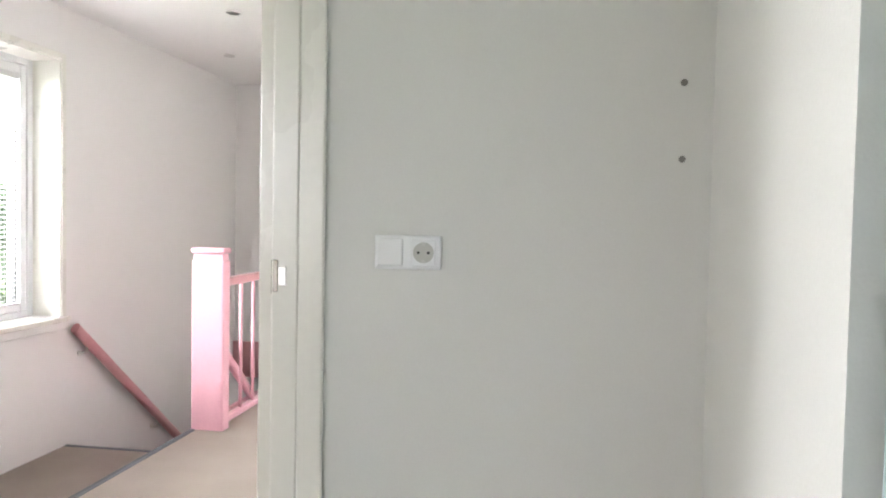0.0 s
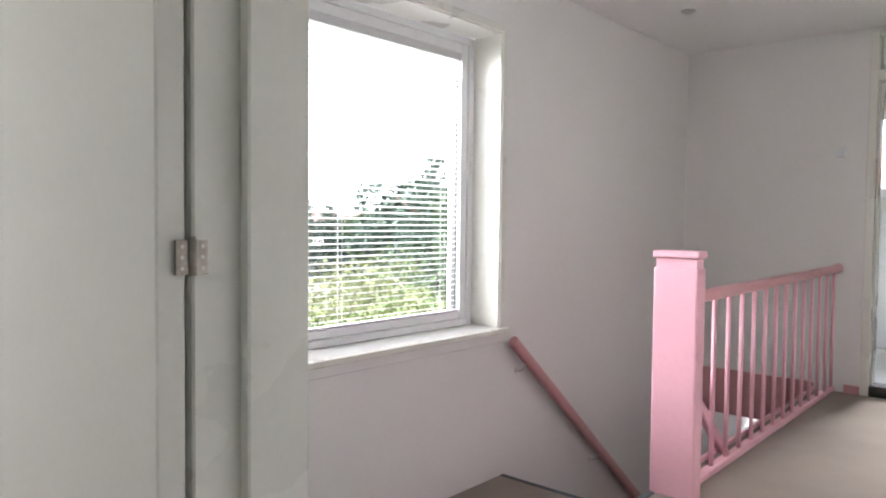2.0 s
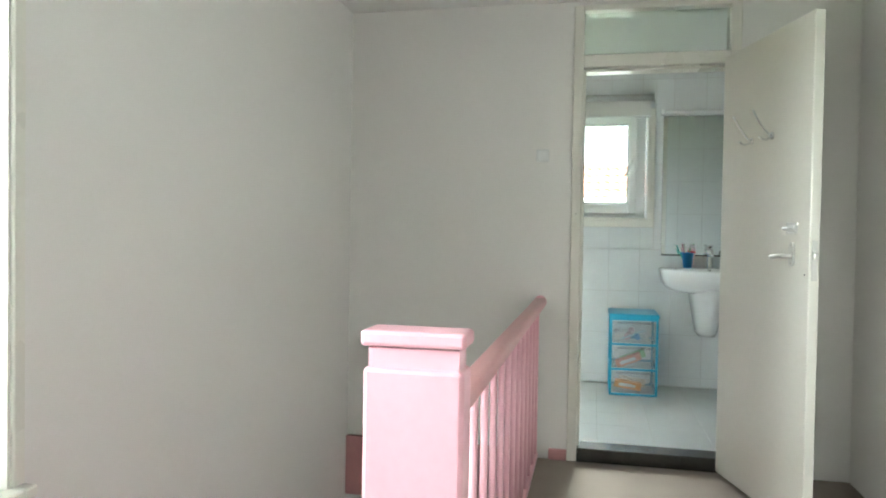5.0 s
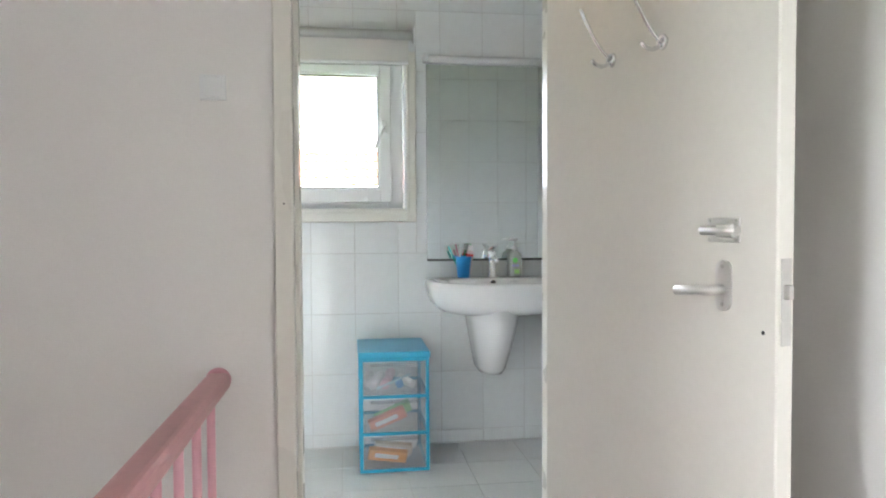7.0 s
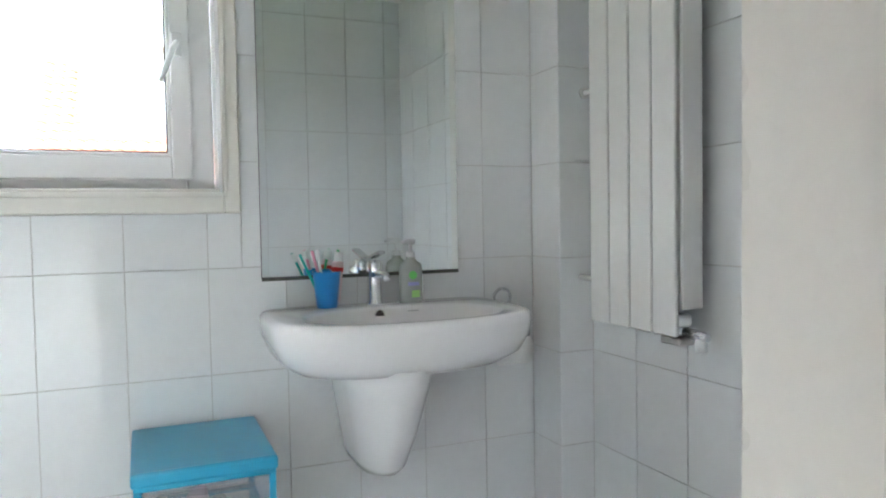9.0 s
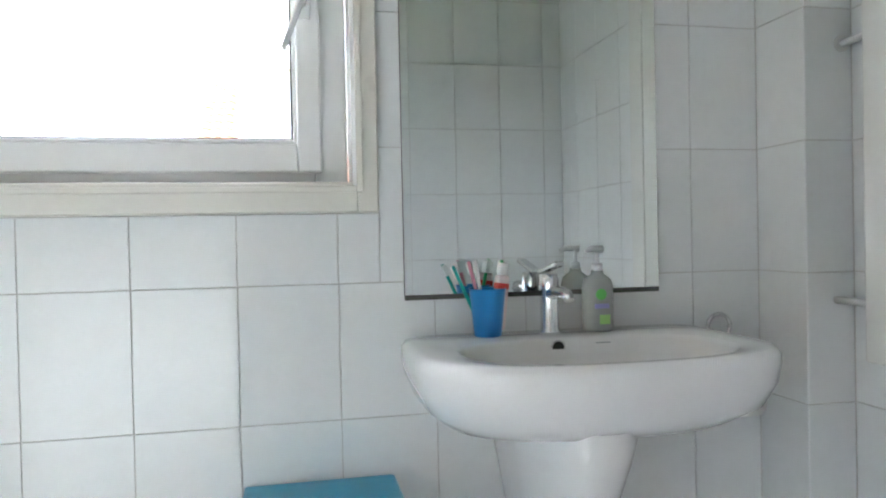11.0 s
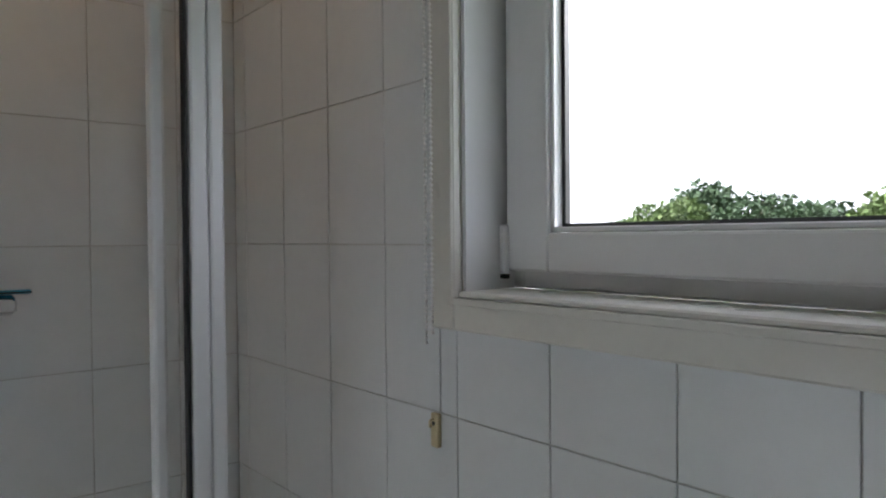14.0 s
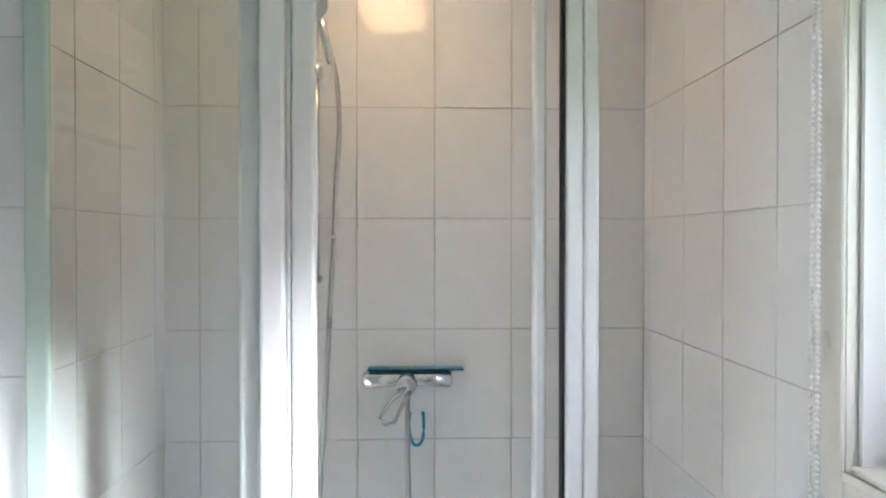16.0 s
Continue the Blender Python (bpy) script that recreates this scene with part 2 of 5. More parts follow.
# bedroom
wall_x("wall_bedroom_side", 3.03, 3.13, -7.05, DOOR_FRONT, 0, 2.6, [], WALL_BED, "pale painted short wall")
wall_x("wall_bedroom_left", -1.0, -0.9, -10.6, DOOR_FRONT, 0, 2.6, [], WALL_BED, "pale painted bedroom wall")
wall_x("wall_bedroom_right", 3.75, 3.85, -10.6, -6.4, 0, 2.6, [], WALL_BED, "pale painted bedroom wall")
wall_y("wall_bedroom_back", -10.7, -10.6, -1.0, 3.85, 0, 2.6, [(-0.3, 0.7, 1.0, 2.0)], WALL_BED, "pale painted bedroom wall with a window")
structure("floor_bedroom", boxes((-1.0, 3.85, -10.7, DOOR_FRONT - 0.02, -0.2, 0.0)), CARPET, "taupe carpeted bedroom floor", "floor")
structure("ceiling_bedroom", boxes((-1.0, 3.85, -10.7, DOOR_FRONT, 2.45, 2.6)), CEIL, "white bedroom ceiling", "ceiling")
# bathroom shells (the tiles are laid on them further down)
TB = 0.003  # tile body
back = wall_y("wall_bath_window", TB, OUT_Y, -0.42, BX1 + 0.12, -0.2, 2.6, [BWIN], GROUT, "bathroom wall of white glazed tiles round a window")
valve_wall = wall_x("wall_bath_shower", -0.42, BX0 - TB, FAR_BACK, TB, -0.2, 2.6, [], GROUT, "shower wall of white glazed tiles")
right_wall = wall_x("wall_bath_radiator", BX1 + TB, BX1 + 0.12, FAR_BACK, TB, -0.2, 2.6, [], GROUT, "bathroom wall of white glazed tiles behind the radiator")
structure("floor_bathroom", boxes((BX0, BX1, FAR_BACK, 0.0, -0.2, BATH_FLOOR - 0.006)), GROUT, "bathroom floor of pale grey tiles", "floor")
structure("ceiling_bathroom", boxes((-0.42, BX1 + 0.12, FAR_BACK - 0.1, OUT_Y, BATH_CEIL, 2.6)), CEIL, "white bathroom ceiling", "ceiling")

# ---- stairs and landing edge ----
stairs = thing("staircase", (0, 0, 0), "carpeted staircase with dark rubber nosings going down", "staircase")
part("platform", boxes((0.002, STAIR_X, DOOR_Y + 0.002, STAIR_Y, -0.42, -0.21)), CARPET, stairs)
part("nosing", boxes((0.002, STAIR_X, STAIR_Y, STAIR_Y + 0.028, -0.245, -0.205), bevel=0.006), NOSE, stairs, "dark rubber nosing strip")
for k in range(1, 12):
    z1, y0 = -0.21 - 0.2 * k, STAIR_Y + 0.235 * (k - 1) + 0.028
    part("step", boxes((0.003, STAIR_X - 0.01, y0, y0 + 0.24, z1 - 0.2, z1)), CARPET, stairs)
    part("nosing", boxes((0.003, STAIR_X - 0.01, y0 + 0.225, y0 + 0.25, z1 - 0.03, z1 + 0.005), bevel=0.006), NOSE, stairs, "dark rubber nosing strip")
edge = structure("trim_landing_nosing", boxes((STAIR_X - 0.012, STAIR_X + 0.022, DOOR_Y + 0.002, -4.28, -0.04, 0.006), bevel=0.006), NOSE, "dark rubber nosing along the landing edge", "nosing")
structure("trim_landing_riser", boxes((STAIR_X + 0.001, STAIR_X + 0.02, DOOR_Y + 0.002, -4.28, -0.22, -0.04)), CARPET, "carpeted riser at the landing edge", "riser")
structure("trim_stairwell_fascia", boxes((0.0, 0.9, FAR_Y - 0.03, FAR_Y - 0.001, -0.27, 0.045), bevel=0.003), PINK_RAIL, "dusky pink painted fascia board at the stairwell end", "fascia")
structure("trim_stringer", boxes((STAIR_X + 0.001, STAIR_X + 0.02, -4.08, FAR_Y - 0.03, -0.3, 0.02), bevel=0.003), PINK, "pink painted board along the stairwell edge", "board")
structure("baseboard_far", boxes((1.075, 1.165, FAR_Y - 0.018, FAR_Y - 0.001, 0.0, 0.055), bevel=0.003), PINK_RAIL, "dusky pink painted skirting board", "skirting")

# ---- newel post and balustrade ----
newel = thing("newel_post", (0.98, -4.236, 0), "square pink painted newel post with a flat cap", "newel post")
part("shaft", boxes((-0.09, 0.09, -0.04, 0.04, -0.3, 0.90), bevel=0.008, seg=2), PINK, newel)
part("neck", boxes((-0.081, 0.081, -0.033, 0.033, 0.90, 0.935)), PINK, newel)
part("cap", boxes((-0.094, 0.094, -0.044, 0.044, 0.938, 0.966), bevel=0.007, seg=2), PINK, newel)
bal = thing("balustrade", (0, 0, 0), "pink painted balustrade of thin upright balusters along the stairwell", "railing")
RX, R0, R1 = 1.0, -4.196, FAR_Y
def round_rail(bm, a, b, w, h, r):
    """A handrail of rounded section between two points."""
    a, b = Vector(a), Vector(b)
    d = (b - a).normalized()
    side = Vector((0, 0, 1)).cross(d).normalized()
    up = d.cross(side).normalized()
    prof = []
    for cx, cz, a0 in ((w / 2 - r, h / 2 - r, 0), (-w / 2 + r, h / 2 - r, 90), (-w / 2 + r, -h / 2 + r, 180), (w / 2 - r, -h / 2 + r, 270)):
        prof += [(cx + r * math.cos(radians(a0 + k * 30)), cz + r * math.sin(radians(a0 + k * 30))) for k in range(4)]
    rings = [[bm.verts.new(p + side * u + up * v) for u, v in prof] for p in (a, b)]
    n = len(prof)
    for k in range(n):
        bm.faces.new((rings[0][k], rings[0][(k + 1) % n], rings[1][(k + 1) % n], rings[1][k]))
    bm.faces.new(rings[0][::-1])
    bm.faces.new(rings[1])
    return bm
part("handrail", round_rail(bmesh.new(), (RX, R0, 0.775), (RX + 0.02, R1, 0.795), 0.06, 0.045, 0.015), PINK_RAIL, bal)
part("wall_rosette", tube(bmesh.new(), [(RX + 0.02, R1 - 0.014, 0.797), (RX + 0.02, R1 - 0.004, 0.797), (RX + 0.02, R1 - 0.0005, 0.797)], [0.026, 0.032, 0.032], 24), PINK, bal)
part("bottom_rail", boxes((RX - 0.022, RX + 0.022, R0, R1, 0.0, 0.035), bevel=0.006), PINK, bal)
n_bal = 14
baluster_me = None
for k in range(n_bal):
    y = R0 + (k + 0.7) * (R1 - R0) / n_bal
    if baluster_me is None:
        baluster_me = mesh_of("baluster", tube(bmesh.new(), [(0, 0, 0.03), (0, 0, 0.765)], 0.0105, 10), PINK)
    b = new("baluster", baluster_me)
    b.parent, b.location = bal, (RX + 0.01 * k / n_bal, y, 0)

rail = thing("wall_handrail", (0.055, 0, 0), "dusky pink wooden handrail sloping down the wall on brackets", "handrail")
HA, HB = Vector((0, -4.05, 0.475)), Vector((0, -2.2, -1.085))
part("rail", round_rail(bmesh.new(), HA, HB, 0.045, 0.06, 0.02), PINK_RAIL, rail)
for u in (0.06, 0.48, 0.9):
    p = HA.lerp(HB, u)
    bracket = part("bracket", tube(bmesh.new(), arc(p - Vector((0, 0, 0.02)), p - Vector((0.005, 0, 0.085)), p - Vector((0.05, 0, 0.075))), 0.006, 8), TRIM, rail, "small white painted bracket")
    part("wall_plate", tube(bmesh.new(), [p - Vector((0.055, 0, 0.075)), p - Vector((0.049, 0, 0.075))], 0.018, 12), TRIM, bracket)
inner = thing("inner_handrail", (0.945, 0, 0), "pink handrail sloping down below the balustrade", "handrail")
part("rail", round_rail(bmesh.new(), (-0.022, -4.09, 0.47), (-0.022, -2.0, -1.36), 0.045, 0.055, 0.018), PINK, inner)
box_dn = thing("shoe_cabinet", (0.35, 0.15, LOW), "white cabinet in the hall downstairs", "cabinet")
part("body", boxes((-0.3, 0.3, -0.15, 0.15, 0.0, 0.9), bevel=0.004), PVC, box_dn)
part("top", boxes((-0.31, 0.31, -0.16, 0.16, 0.9, 0.92), bevel=0.004), PVC, box_dn)
bag = thing("black_bag", (0.75, -0.35, LOW), "black bag on the hall floor downstairs", "bag")
part("body", boxes((-0.12, 0.12, -0.1, 0.1, 0.0, 0.3), bevel=0.05, seg=3), BLACK, bag)
part("strap", tube(bmesh.new(), arc((-0.09, 0, 0.28), (0, 0, 0.55), (0.09, 0, 0.28)), 0.01, 8), BLACK, bag)

# ---- landing window, sill and venetian blind ----
Y0, Y1, Z0, Z1 = WIN
YL = Y0
win = tagged(thing("window_1", (0, 0, 0), "large white framed landing window with clear glass", "window"), kind="structure")
FX0, FX1 = -0.27, -0.165              # frame, outer and inner face
GY0, GY1, GZ0, GZ1 = Y0 + 0.1, Y1 - 0.1, Z0 + 0.072, Z1 - 0.1   # glazed opening
part("lining", boxes((FX1, 0.004, Y1 - 0.012, Y1 - 0.001, Z0, Z1), (FX1, 0.004, Y0 + 0.001, Y0 + 0.012, Z0, Z1), (FX1, 0.004, YL + 0.012, Y1 - 0.012, Z1 - 0.012, Z1 - 0.001)), TRIM, win)
part("architrave", boxes((0.001, 0.014, Y1 - 0.004, Y1 + 0.03, Z0 + 0.002, Z1 + 0.03), (0.001, 0.014, YL, Y1 - 0.004, Z1 - 0.004, Z1 + 0.03), bevel=0.003), TRIM, win)
part("window_frame", boxes((FX0, FX1, Y1 - 0.052, Y1 - 0.0125, Z0 + 0.001, Z1 - 0.013), (FX0, FX1, Y0 + 0.0125, Y0 + 0.052, Z0 + 0.001, Z1 - 0.013),
     (FX0, FX1, Y0 + 0.052, Y1 - 0.052, Z0 + 0.001, Z0 + 0.035), (FX0, FX1, Y0 + 0.052, Y1 - 0.052, Z1 - 0.05, Z1 - 0.013), bevel=0.004), PVC, win)
part("sash", boxes((FX0 + 0.01, FX1 - 0.008, GY1, Y1 - 0.053, Z0 + 0.036, Z1 - 0.051), (FX0 + 0.01, FX1 - 0.008, Y0 + 0.053, GY0, Z0 + 0.036, Z1 - 0.051),
     (FX0 + 0.01, FX1 - 0.008, GY0, GY1, Z0 + 0.036, GZ0), (FX0 + 0.01, FX1 - 0.008, GY0, GY1, GZ1, Z1 - 0.051), bevel=0.004), PVC, win)
part("gasket", boxes((-0.228, -0.2, GY1 - 0.008, GY1 - 0.0005, GZ0 + 0.0005, GZ1), (-0.228, -0.2, GY0 + 0.0005, GY0 + 0.008, GZ0 + 0.0005, GZ1),
     (-0.228, -0.2, GY0 + 0.008, GY1 - 0.008, GZ0 + 0.0005, GZ0 + 0.008), (-0.228, -0.2, GY0 + 0.008, GY1 - 0.008, GZ1 - 0.009, GZ1 - 0.0005)), BLACK, win, "black rubber glazing seal")
pane = part("pane", boxes((-0.24, -0.236, GY0 - 0.004, GY1 + 0.004, GZ0 - 0.004, GZ1 + 0.004)), PANE, win)
pane.visible_shadow = False
structure("window_sill_1", boxes((-0.165, 0.04, YL + 0.001, Y1 + 0.0, Z0 - 0.028, Z0 - 0.001), (0.001, 0.04, Y1, Y1 + 0.04, Z0 - 0.028, Z0 - 0.001), bevel=0.004), TRIM, "cream painted window sill on the landing", "sill")
structure("trim_below_sill", boxes((0.001, 0.012, YL, Y1 + 0.05, Z0 - 0.075, Z0 - 0.03), bevel=0.003), WALL, "painted batten below the window sill", "batten")

blind = thing("venetian_blind", (0, 0, 0), "white venetian blind with slats open hanging in the window", "blind")
BX = -0.186
part("headrail", boxes((BX - 0.014, BX + 0.014, GY0 + 0.003, GY1 - 0.003, GZ1 - 0.035, GZ1 - 0.002), bevel=0.003), SLAT, blind)
part("bottom_rail", boxes((BX - 0.012, BX + 0.012, GY0 + 0.003, GY1 - 0.003, GZ0 + 0.001, GZ0 + 0.012), bevel=0.003), SLAT, blind)
sb = bmesh.new()
rows = []
for k in range(5):
    u = -1 + k / 2
    x, z = u * 0.0135, 0.0018 * (1 - u * u) + 0.0028 * u
    rows.append([sb.verts.new((x, y, z)) for y in (GY0 + 0.004, GY1 - 0.004)])
for a, b in zip(rows, rows[1:]):
    sb.faces.new((a[0], b[0], b[1], a[1])).smooth = True
bmesh.ops.solidify(sb, geom=sb.faces[:], thickness=0.0008)
slat_me = mesh_of("slat", sb, SLAT)
zs = GZ0 + 0.03
while zs < GZ1 - 0.04:
    s = new("slat", slat_me)
    s.parent, s.location = blind, (BX, 0, zs)
    zs += 0.027
for y in (GY1 - 0.12, (GY0 + GY1) / 2, GY0 + 0.12):
    part("ladder_cord", boxes((BX - 0.0148, BX - 0.0136, y - 0.001, y + 0.001, GZ0 + 0.01, GZ1 - 0.03), (BX + 0.0136, BX + 0.0148, y - 0.001, y + 0.001, GZ0 + 0.01, GZ1 - 0.03)), SLAT, blind)

# ---- bedroom doorway: frame, open leaf, hinge, strike plate, switch and socket ----
RX0, RX1, RZ = ROOM
frame_ob = tagged(thing("door_frame_bedroom", (0, 0, 0), "cream painted timber door frame of the bedroom", "door frame"), kind="structure")
for nm, x0, x1, e0, e1 in (("jamb", RX0, RX0 + 0.055, RX0 + 0.055, RX0 + 0.078), ("jamb", RX1 - 0.055, RX1, RX1 - 0.108, RX1 - 0.055)):
    part(nm, boxes((x0 + 0.001, x1 - 0.001, DOOR_FRONT - 0.012, DOOR_Y + 0.012, 0.0, RZ), bevel=0.003), TRIM, frame_ob)
    part("door_stop", boxes((e0, e1, DOOR_FRONT + 0.055, DOOR_Y + 0.012, 0.0, RZ - 0.055), bevel=0.003), TRIM, frame_ob)
part("head", boxes((RX0 + 0.055, RX1 - 0.055, DOOR_FRONT - 0.012, DOOR_Y + 0.012, RZ - 0.055, RZ), bevel=0.003), TRIM, frame_ob)
for x0, x1 in ((RX0 - 0.05, RX0), (RX1, RX1 + 0.05)):
    part("architrave", boxes((x0, x1, DOOR_FRONT - 0.014, DOOR_FRONT - 0.001, 0.0, RZ + 0.05), (x0, x1, DOOR_Y + 0.001, DOOR_Y + 0.012, 0.0, RZ + 0.05), bevel=0.003), TRIM, frame_ob)
door = thing("door_bedroom", pose(RX0 + 0.052, DOOR_FRONT - 0.018, 0, 0, 0, -178), "cream painted flush bedroom door folded open against the wall", "door")
part("leaf", boxes((0.004, 0.8, 0.0, 0.04, 0.012, RZ - 0.06), bevel=0.003), DOOR, door)
HZ, HX, HY = 1.022, RX0 + 0.055, DOOR_FRONT - 0.014
BRASSY = mat("worn_hinge_steel", (0.33, 0.3, 0.26), 0.38, metal=0.9, vary=0.3, scale=120, blotch=30)
hinge = part("hinge", tube(tube(bmesh.new(), [(HX + 0.003, HY, HZ - 0.023), (HX + 0.003, HY, HZ + 0.023)], 0.0048, 12), [(HX + 0.003, HY, HZ + 0.023), (HX + 0.003, HY, HZ + 0.027)], [0.0045, 0.003], 10), BRASSY, frame_ob, "worn steel butt hinge")
part("flap", boxes((HX - 0.001, HX + 0.0015, HY + 0.004, HY + 0.023, HZ - 0.022, HZ + 0.022), bevel=0.0007), BRASSY, hinge)
part("flap", boxes((HX - 0.004, HX + 0.0015, HY - 0.022, HY - 0.004, HZ - 0.022, HZ + 0.022), bevel=0.0007), BRASSY, hinge)
for z in (-0.014, 0.0, 0.014):
    for dy in (0.014, -0.014):
        part("screw", tube(bmesh.new(), [(HX + 0.0012, HY + dy, HZ + z), (HX + 0.0024, HY + dy, HZ + z)], 0.0026, 8), STEEL, hinge)
plate = part("strike_plate", boxes((RX1 - 0.0585, RX1 - 0.0555, DOOR_FRONT - 0.004, DOOR_FRONT + 0.022, 0.972, 1.039), bevel=0.001), BRASSY, frame_ob, "dark steel strike plate")
part("front_flange", boxes((RX1 - 0.05, RX1 - 0.04, DOOR_FRONT - 0.0155, DOOR_FRONT - 0.0125, 0.978, 1.04), bevel=0.001), BRASSY, plate)
part("lip", boxes((RX1 - 0.0395, RX1 - 0.023, DOOR_FRONT - 0.0155, DOOR_FRONT - 0.0125, 0.99, 1.027), bevel=0.001), STEEL, plate)
part("keep_hole", boxes((RX1 - 0.0592, RX1 - 0.0586, DOOR_FRONT + 0.002, DOOR_FRONT + 0.014, 0.995, 1.03)), BLACK, plate)


def switch_plate(name, at, label, sockets):
    """A square rocker switch, and a round earthed socket beside it where there is one; it faces -y."""
    t = thing(name, at, label, "switch")
    n = 2 if sockets else 1
    part("surround", boxes((-0.031, -0.031 + 0.062 * n + 0.002, -0.011, 0.0, -0.032, 0.032), bevel=0.003, seg=2), PVC, t)
    part("rocker", boxes((-0.024, 0.024, -0.016, -0.0105, -0.026, 0.026), bevel=0.003, seg=2), PVC, t)
    if sockets:
        s = part("socket", boxes((0.039, 0.087, -0.0135, -0.0105, -0.026, 0.026), bevel=0.003), PVC, t)
        ring = bmesh.new()
        tube(ring, [(0.063, -0.0142, 0), (0.063, -0.0128, 0)], 0.0195, 24)
        part("recess", ring, mat("socket_recess", (0.5, 0.5, 0.47), 0.4), s)
        for dx in (-0.0095, 0.0095):
            part("pin_hole", tube(bmesh.new(), [(0.063 + dx, -0.0148, 0), (0.063 + dx, -0.0141, 0)], 0.0028, 10), BLACK, s)
        for dz in (-0.0165, 0.0165):
            part("earth_clip", boxes((0.060, 0.066, -0.0152, -0.0141, dz - 0.003, dz + 0.003)), STEEL, s)
    return t


switch_plate("switch_and_socket", (2.455, DOOR_FRONT, 1.06), "white rocker switch with an earthed socket on the bedroom wall", True)
switch_plate("light_switch", (1.018, FAR_Y, 1.536), "white rocker light switch on the landing wall", False)
for z in (1.237, 1.372):
    h = thing("wall_plug", (2.978, DOOR_FRONT, z), "empty screw hole with plug in the wall", "wall plug")
    part("sleeve", tube(bmesh.new(), [(0, -0.003, 0), (0, -0.0005, 0)], 0.006, 12), mat("grey_plug", (0.2, 0.19, 0.18), 0.6), h)
ward = thing("wardrobe", (0, 0, 0), "pale wardrobe with frosted blue-green glass doors", "wardrobe")
FROST = mat("frosted_blue_glass", (0.55, 0.68, 0.68), 0.12, vary=0.03, coat=0.5)
part("side_panel", boxes((3.06, 3.74, -7.10, -7.06, 0.0, 2.4), bevel=0.003), mat("blue_grey_panel", (0.42, 0.53, 0.54), 0.35), ward)
part("glass_door", boxes((3.10, 3.12, -8.0, -7.10, 0.04, 0.985), (3.10, 3.12, -8.0, -7.10, 1.0, 2.36), bevel=0.004), FROST, ward)
part("rail", boxes((3.085, 3.1, -8.0, -7.10, 0.985, 1.0)), PVC, ward)
part("body", boxes((3.13, 3.72, -8.0, -7.11, 0.0, 2.4)), PVC, ward)

# ---- ceiling spots ----
for x, y in ((0.437, -2.9), (0.934, -3.9)):
    s = thing("ceiling_spot", (x, y, CEILING), "small recessed ceiling spotlight with a metal rim", "spotlight", "landing spotlights")
    part("rim", lathe(bmesh.new(), [(0.028, -0.001), (0.04, -0.001), (0.041, -0.006), (0.03, -0.009), (0.027, -0.004)], sides=28), STEEL, s)
    part("lens", lathe(bmesh.new(), [(0.0265, -0.003), (0.0265, -0.001)], sides=24), mat("dull_lens", (0.3, 0.3, 0.3), 0.2), s)

# ---- bathroom doorway, transom and door ----
DX0, DX1, DZ = BDOOR
bframe = tagged(thing("door_frame_bathroom", (0, 0, 0), "cream painted bathroom door frame with a glass transom", "door frame"), kind="structure")
for x0, x1 in ((DX0 - 0.045, DX0 + 0.004), (DX1 - 0.004, DX1 + 0.045)):
    part("jamb", boxes((x0, x1, FAR_Y - 0.016, FAR_BACK + 0.012, 0.0, CEILING - 0.022), bevel=0.004), TRIM, bframe)
part("transom_bar", boxes((DX0 + 0.004, DX1 - 0.004, FAR_Y - 0.016, FAR_BACK + 0.012, DZ, DZ + 0.062), bevel=0.004), TRIM, bframe)
part("head", boxes((DX0 + 0.004, DX1 - 0.004, FAR_Y - 0.016, FAR_BACK + 0.012, CEILING - 0.05, CEILING - 0.021), bevel=0.004), TRIM, bframe)
part("door_stop", boxes((DX0 + 0.004, DX0 + 0.016, FAR_Y + 0.03, FAR_BACK + 0.012, 0.07, DZ), (DX0 + 0.016, DX1 - 0.004, FAR_Y + 0.03, FAR_BACK + 0.012, DZ - 0.012, DZ), bevel=0.002), TRIM, bframe)
tp = part("transom_pane", boxes((DX0 + 0.004, DX1 - 0.004, FAR_Y + 0.04, FAR_Y + 0.046, DZ + 0.062, CEILING - 0.05)), glass_mat("transom_glass", (0.88, 0.9, 0.89), 0.05), bframe)
part("fixing", tube(bmesh.new(), [(DX0 - 0.02, FAR_Y - 0.0175, 1.245), (DX0 - 0.02, FAR_Y - 0.0155, 1.245)], 0.0022, 10), BLACK, bframe)
structure("door_threshold", boxes((DX0 + 0.004, DX1 + 0.0, FAR_Y - 0.02, FAR_BACK + 0.01, 0.0, 0.07), bevel=0.006, seg=2), STONE, "polished black stone threshold of the bathroom", "threshold")
bdoor = thing("door_bathroom", pose(DX1 - 0.015, FAR_Y - 0.03, 0, 0, 0, -74.5), "cream painted flush bathroom door standing open", "door")
LW = 0.738
part("leaf", boxes((0.0, LW, -0.02, 0.02, 0.015, DZ + 0.02), bevel=0.003), DOOR, bdoor)
HU = LW - 0.004
SATIN = mat("satin_steel", (0.74, 0.73, 0.71), 0.32, metal=0.7, vary=0.04, scale=90)
handle = part("handle_plate", round_rail(bmesh.new(), (HU - 0.112, -0.0265, 1.076), (HU - 0.112, -0.0205, 1.076), 0.036, 0.094, 0.0175), SATIN, bdoor, "brushed steel backplate")
part("lever", tube(bmesh.new(), [(HU - 0.112, -0.02, 1.068), (HU - 0.112, -0.05, 1.068)] + arc((HU - 0.112, -0.05, 1.068), (HU - 0.112, -0.066, 1.068), (HU - 0.13, -0.066, 1.068), 5)[1:] + [(HU - 0.145, -0.066, 1.066), (HU - 0.19, -0.064, 1.063)],
     [0.0085] * 8 + [0.0095, 0.009], 14), SATIN, handle, "rounded steel door lever")
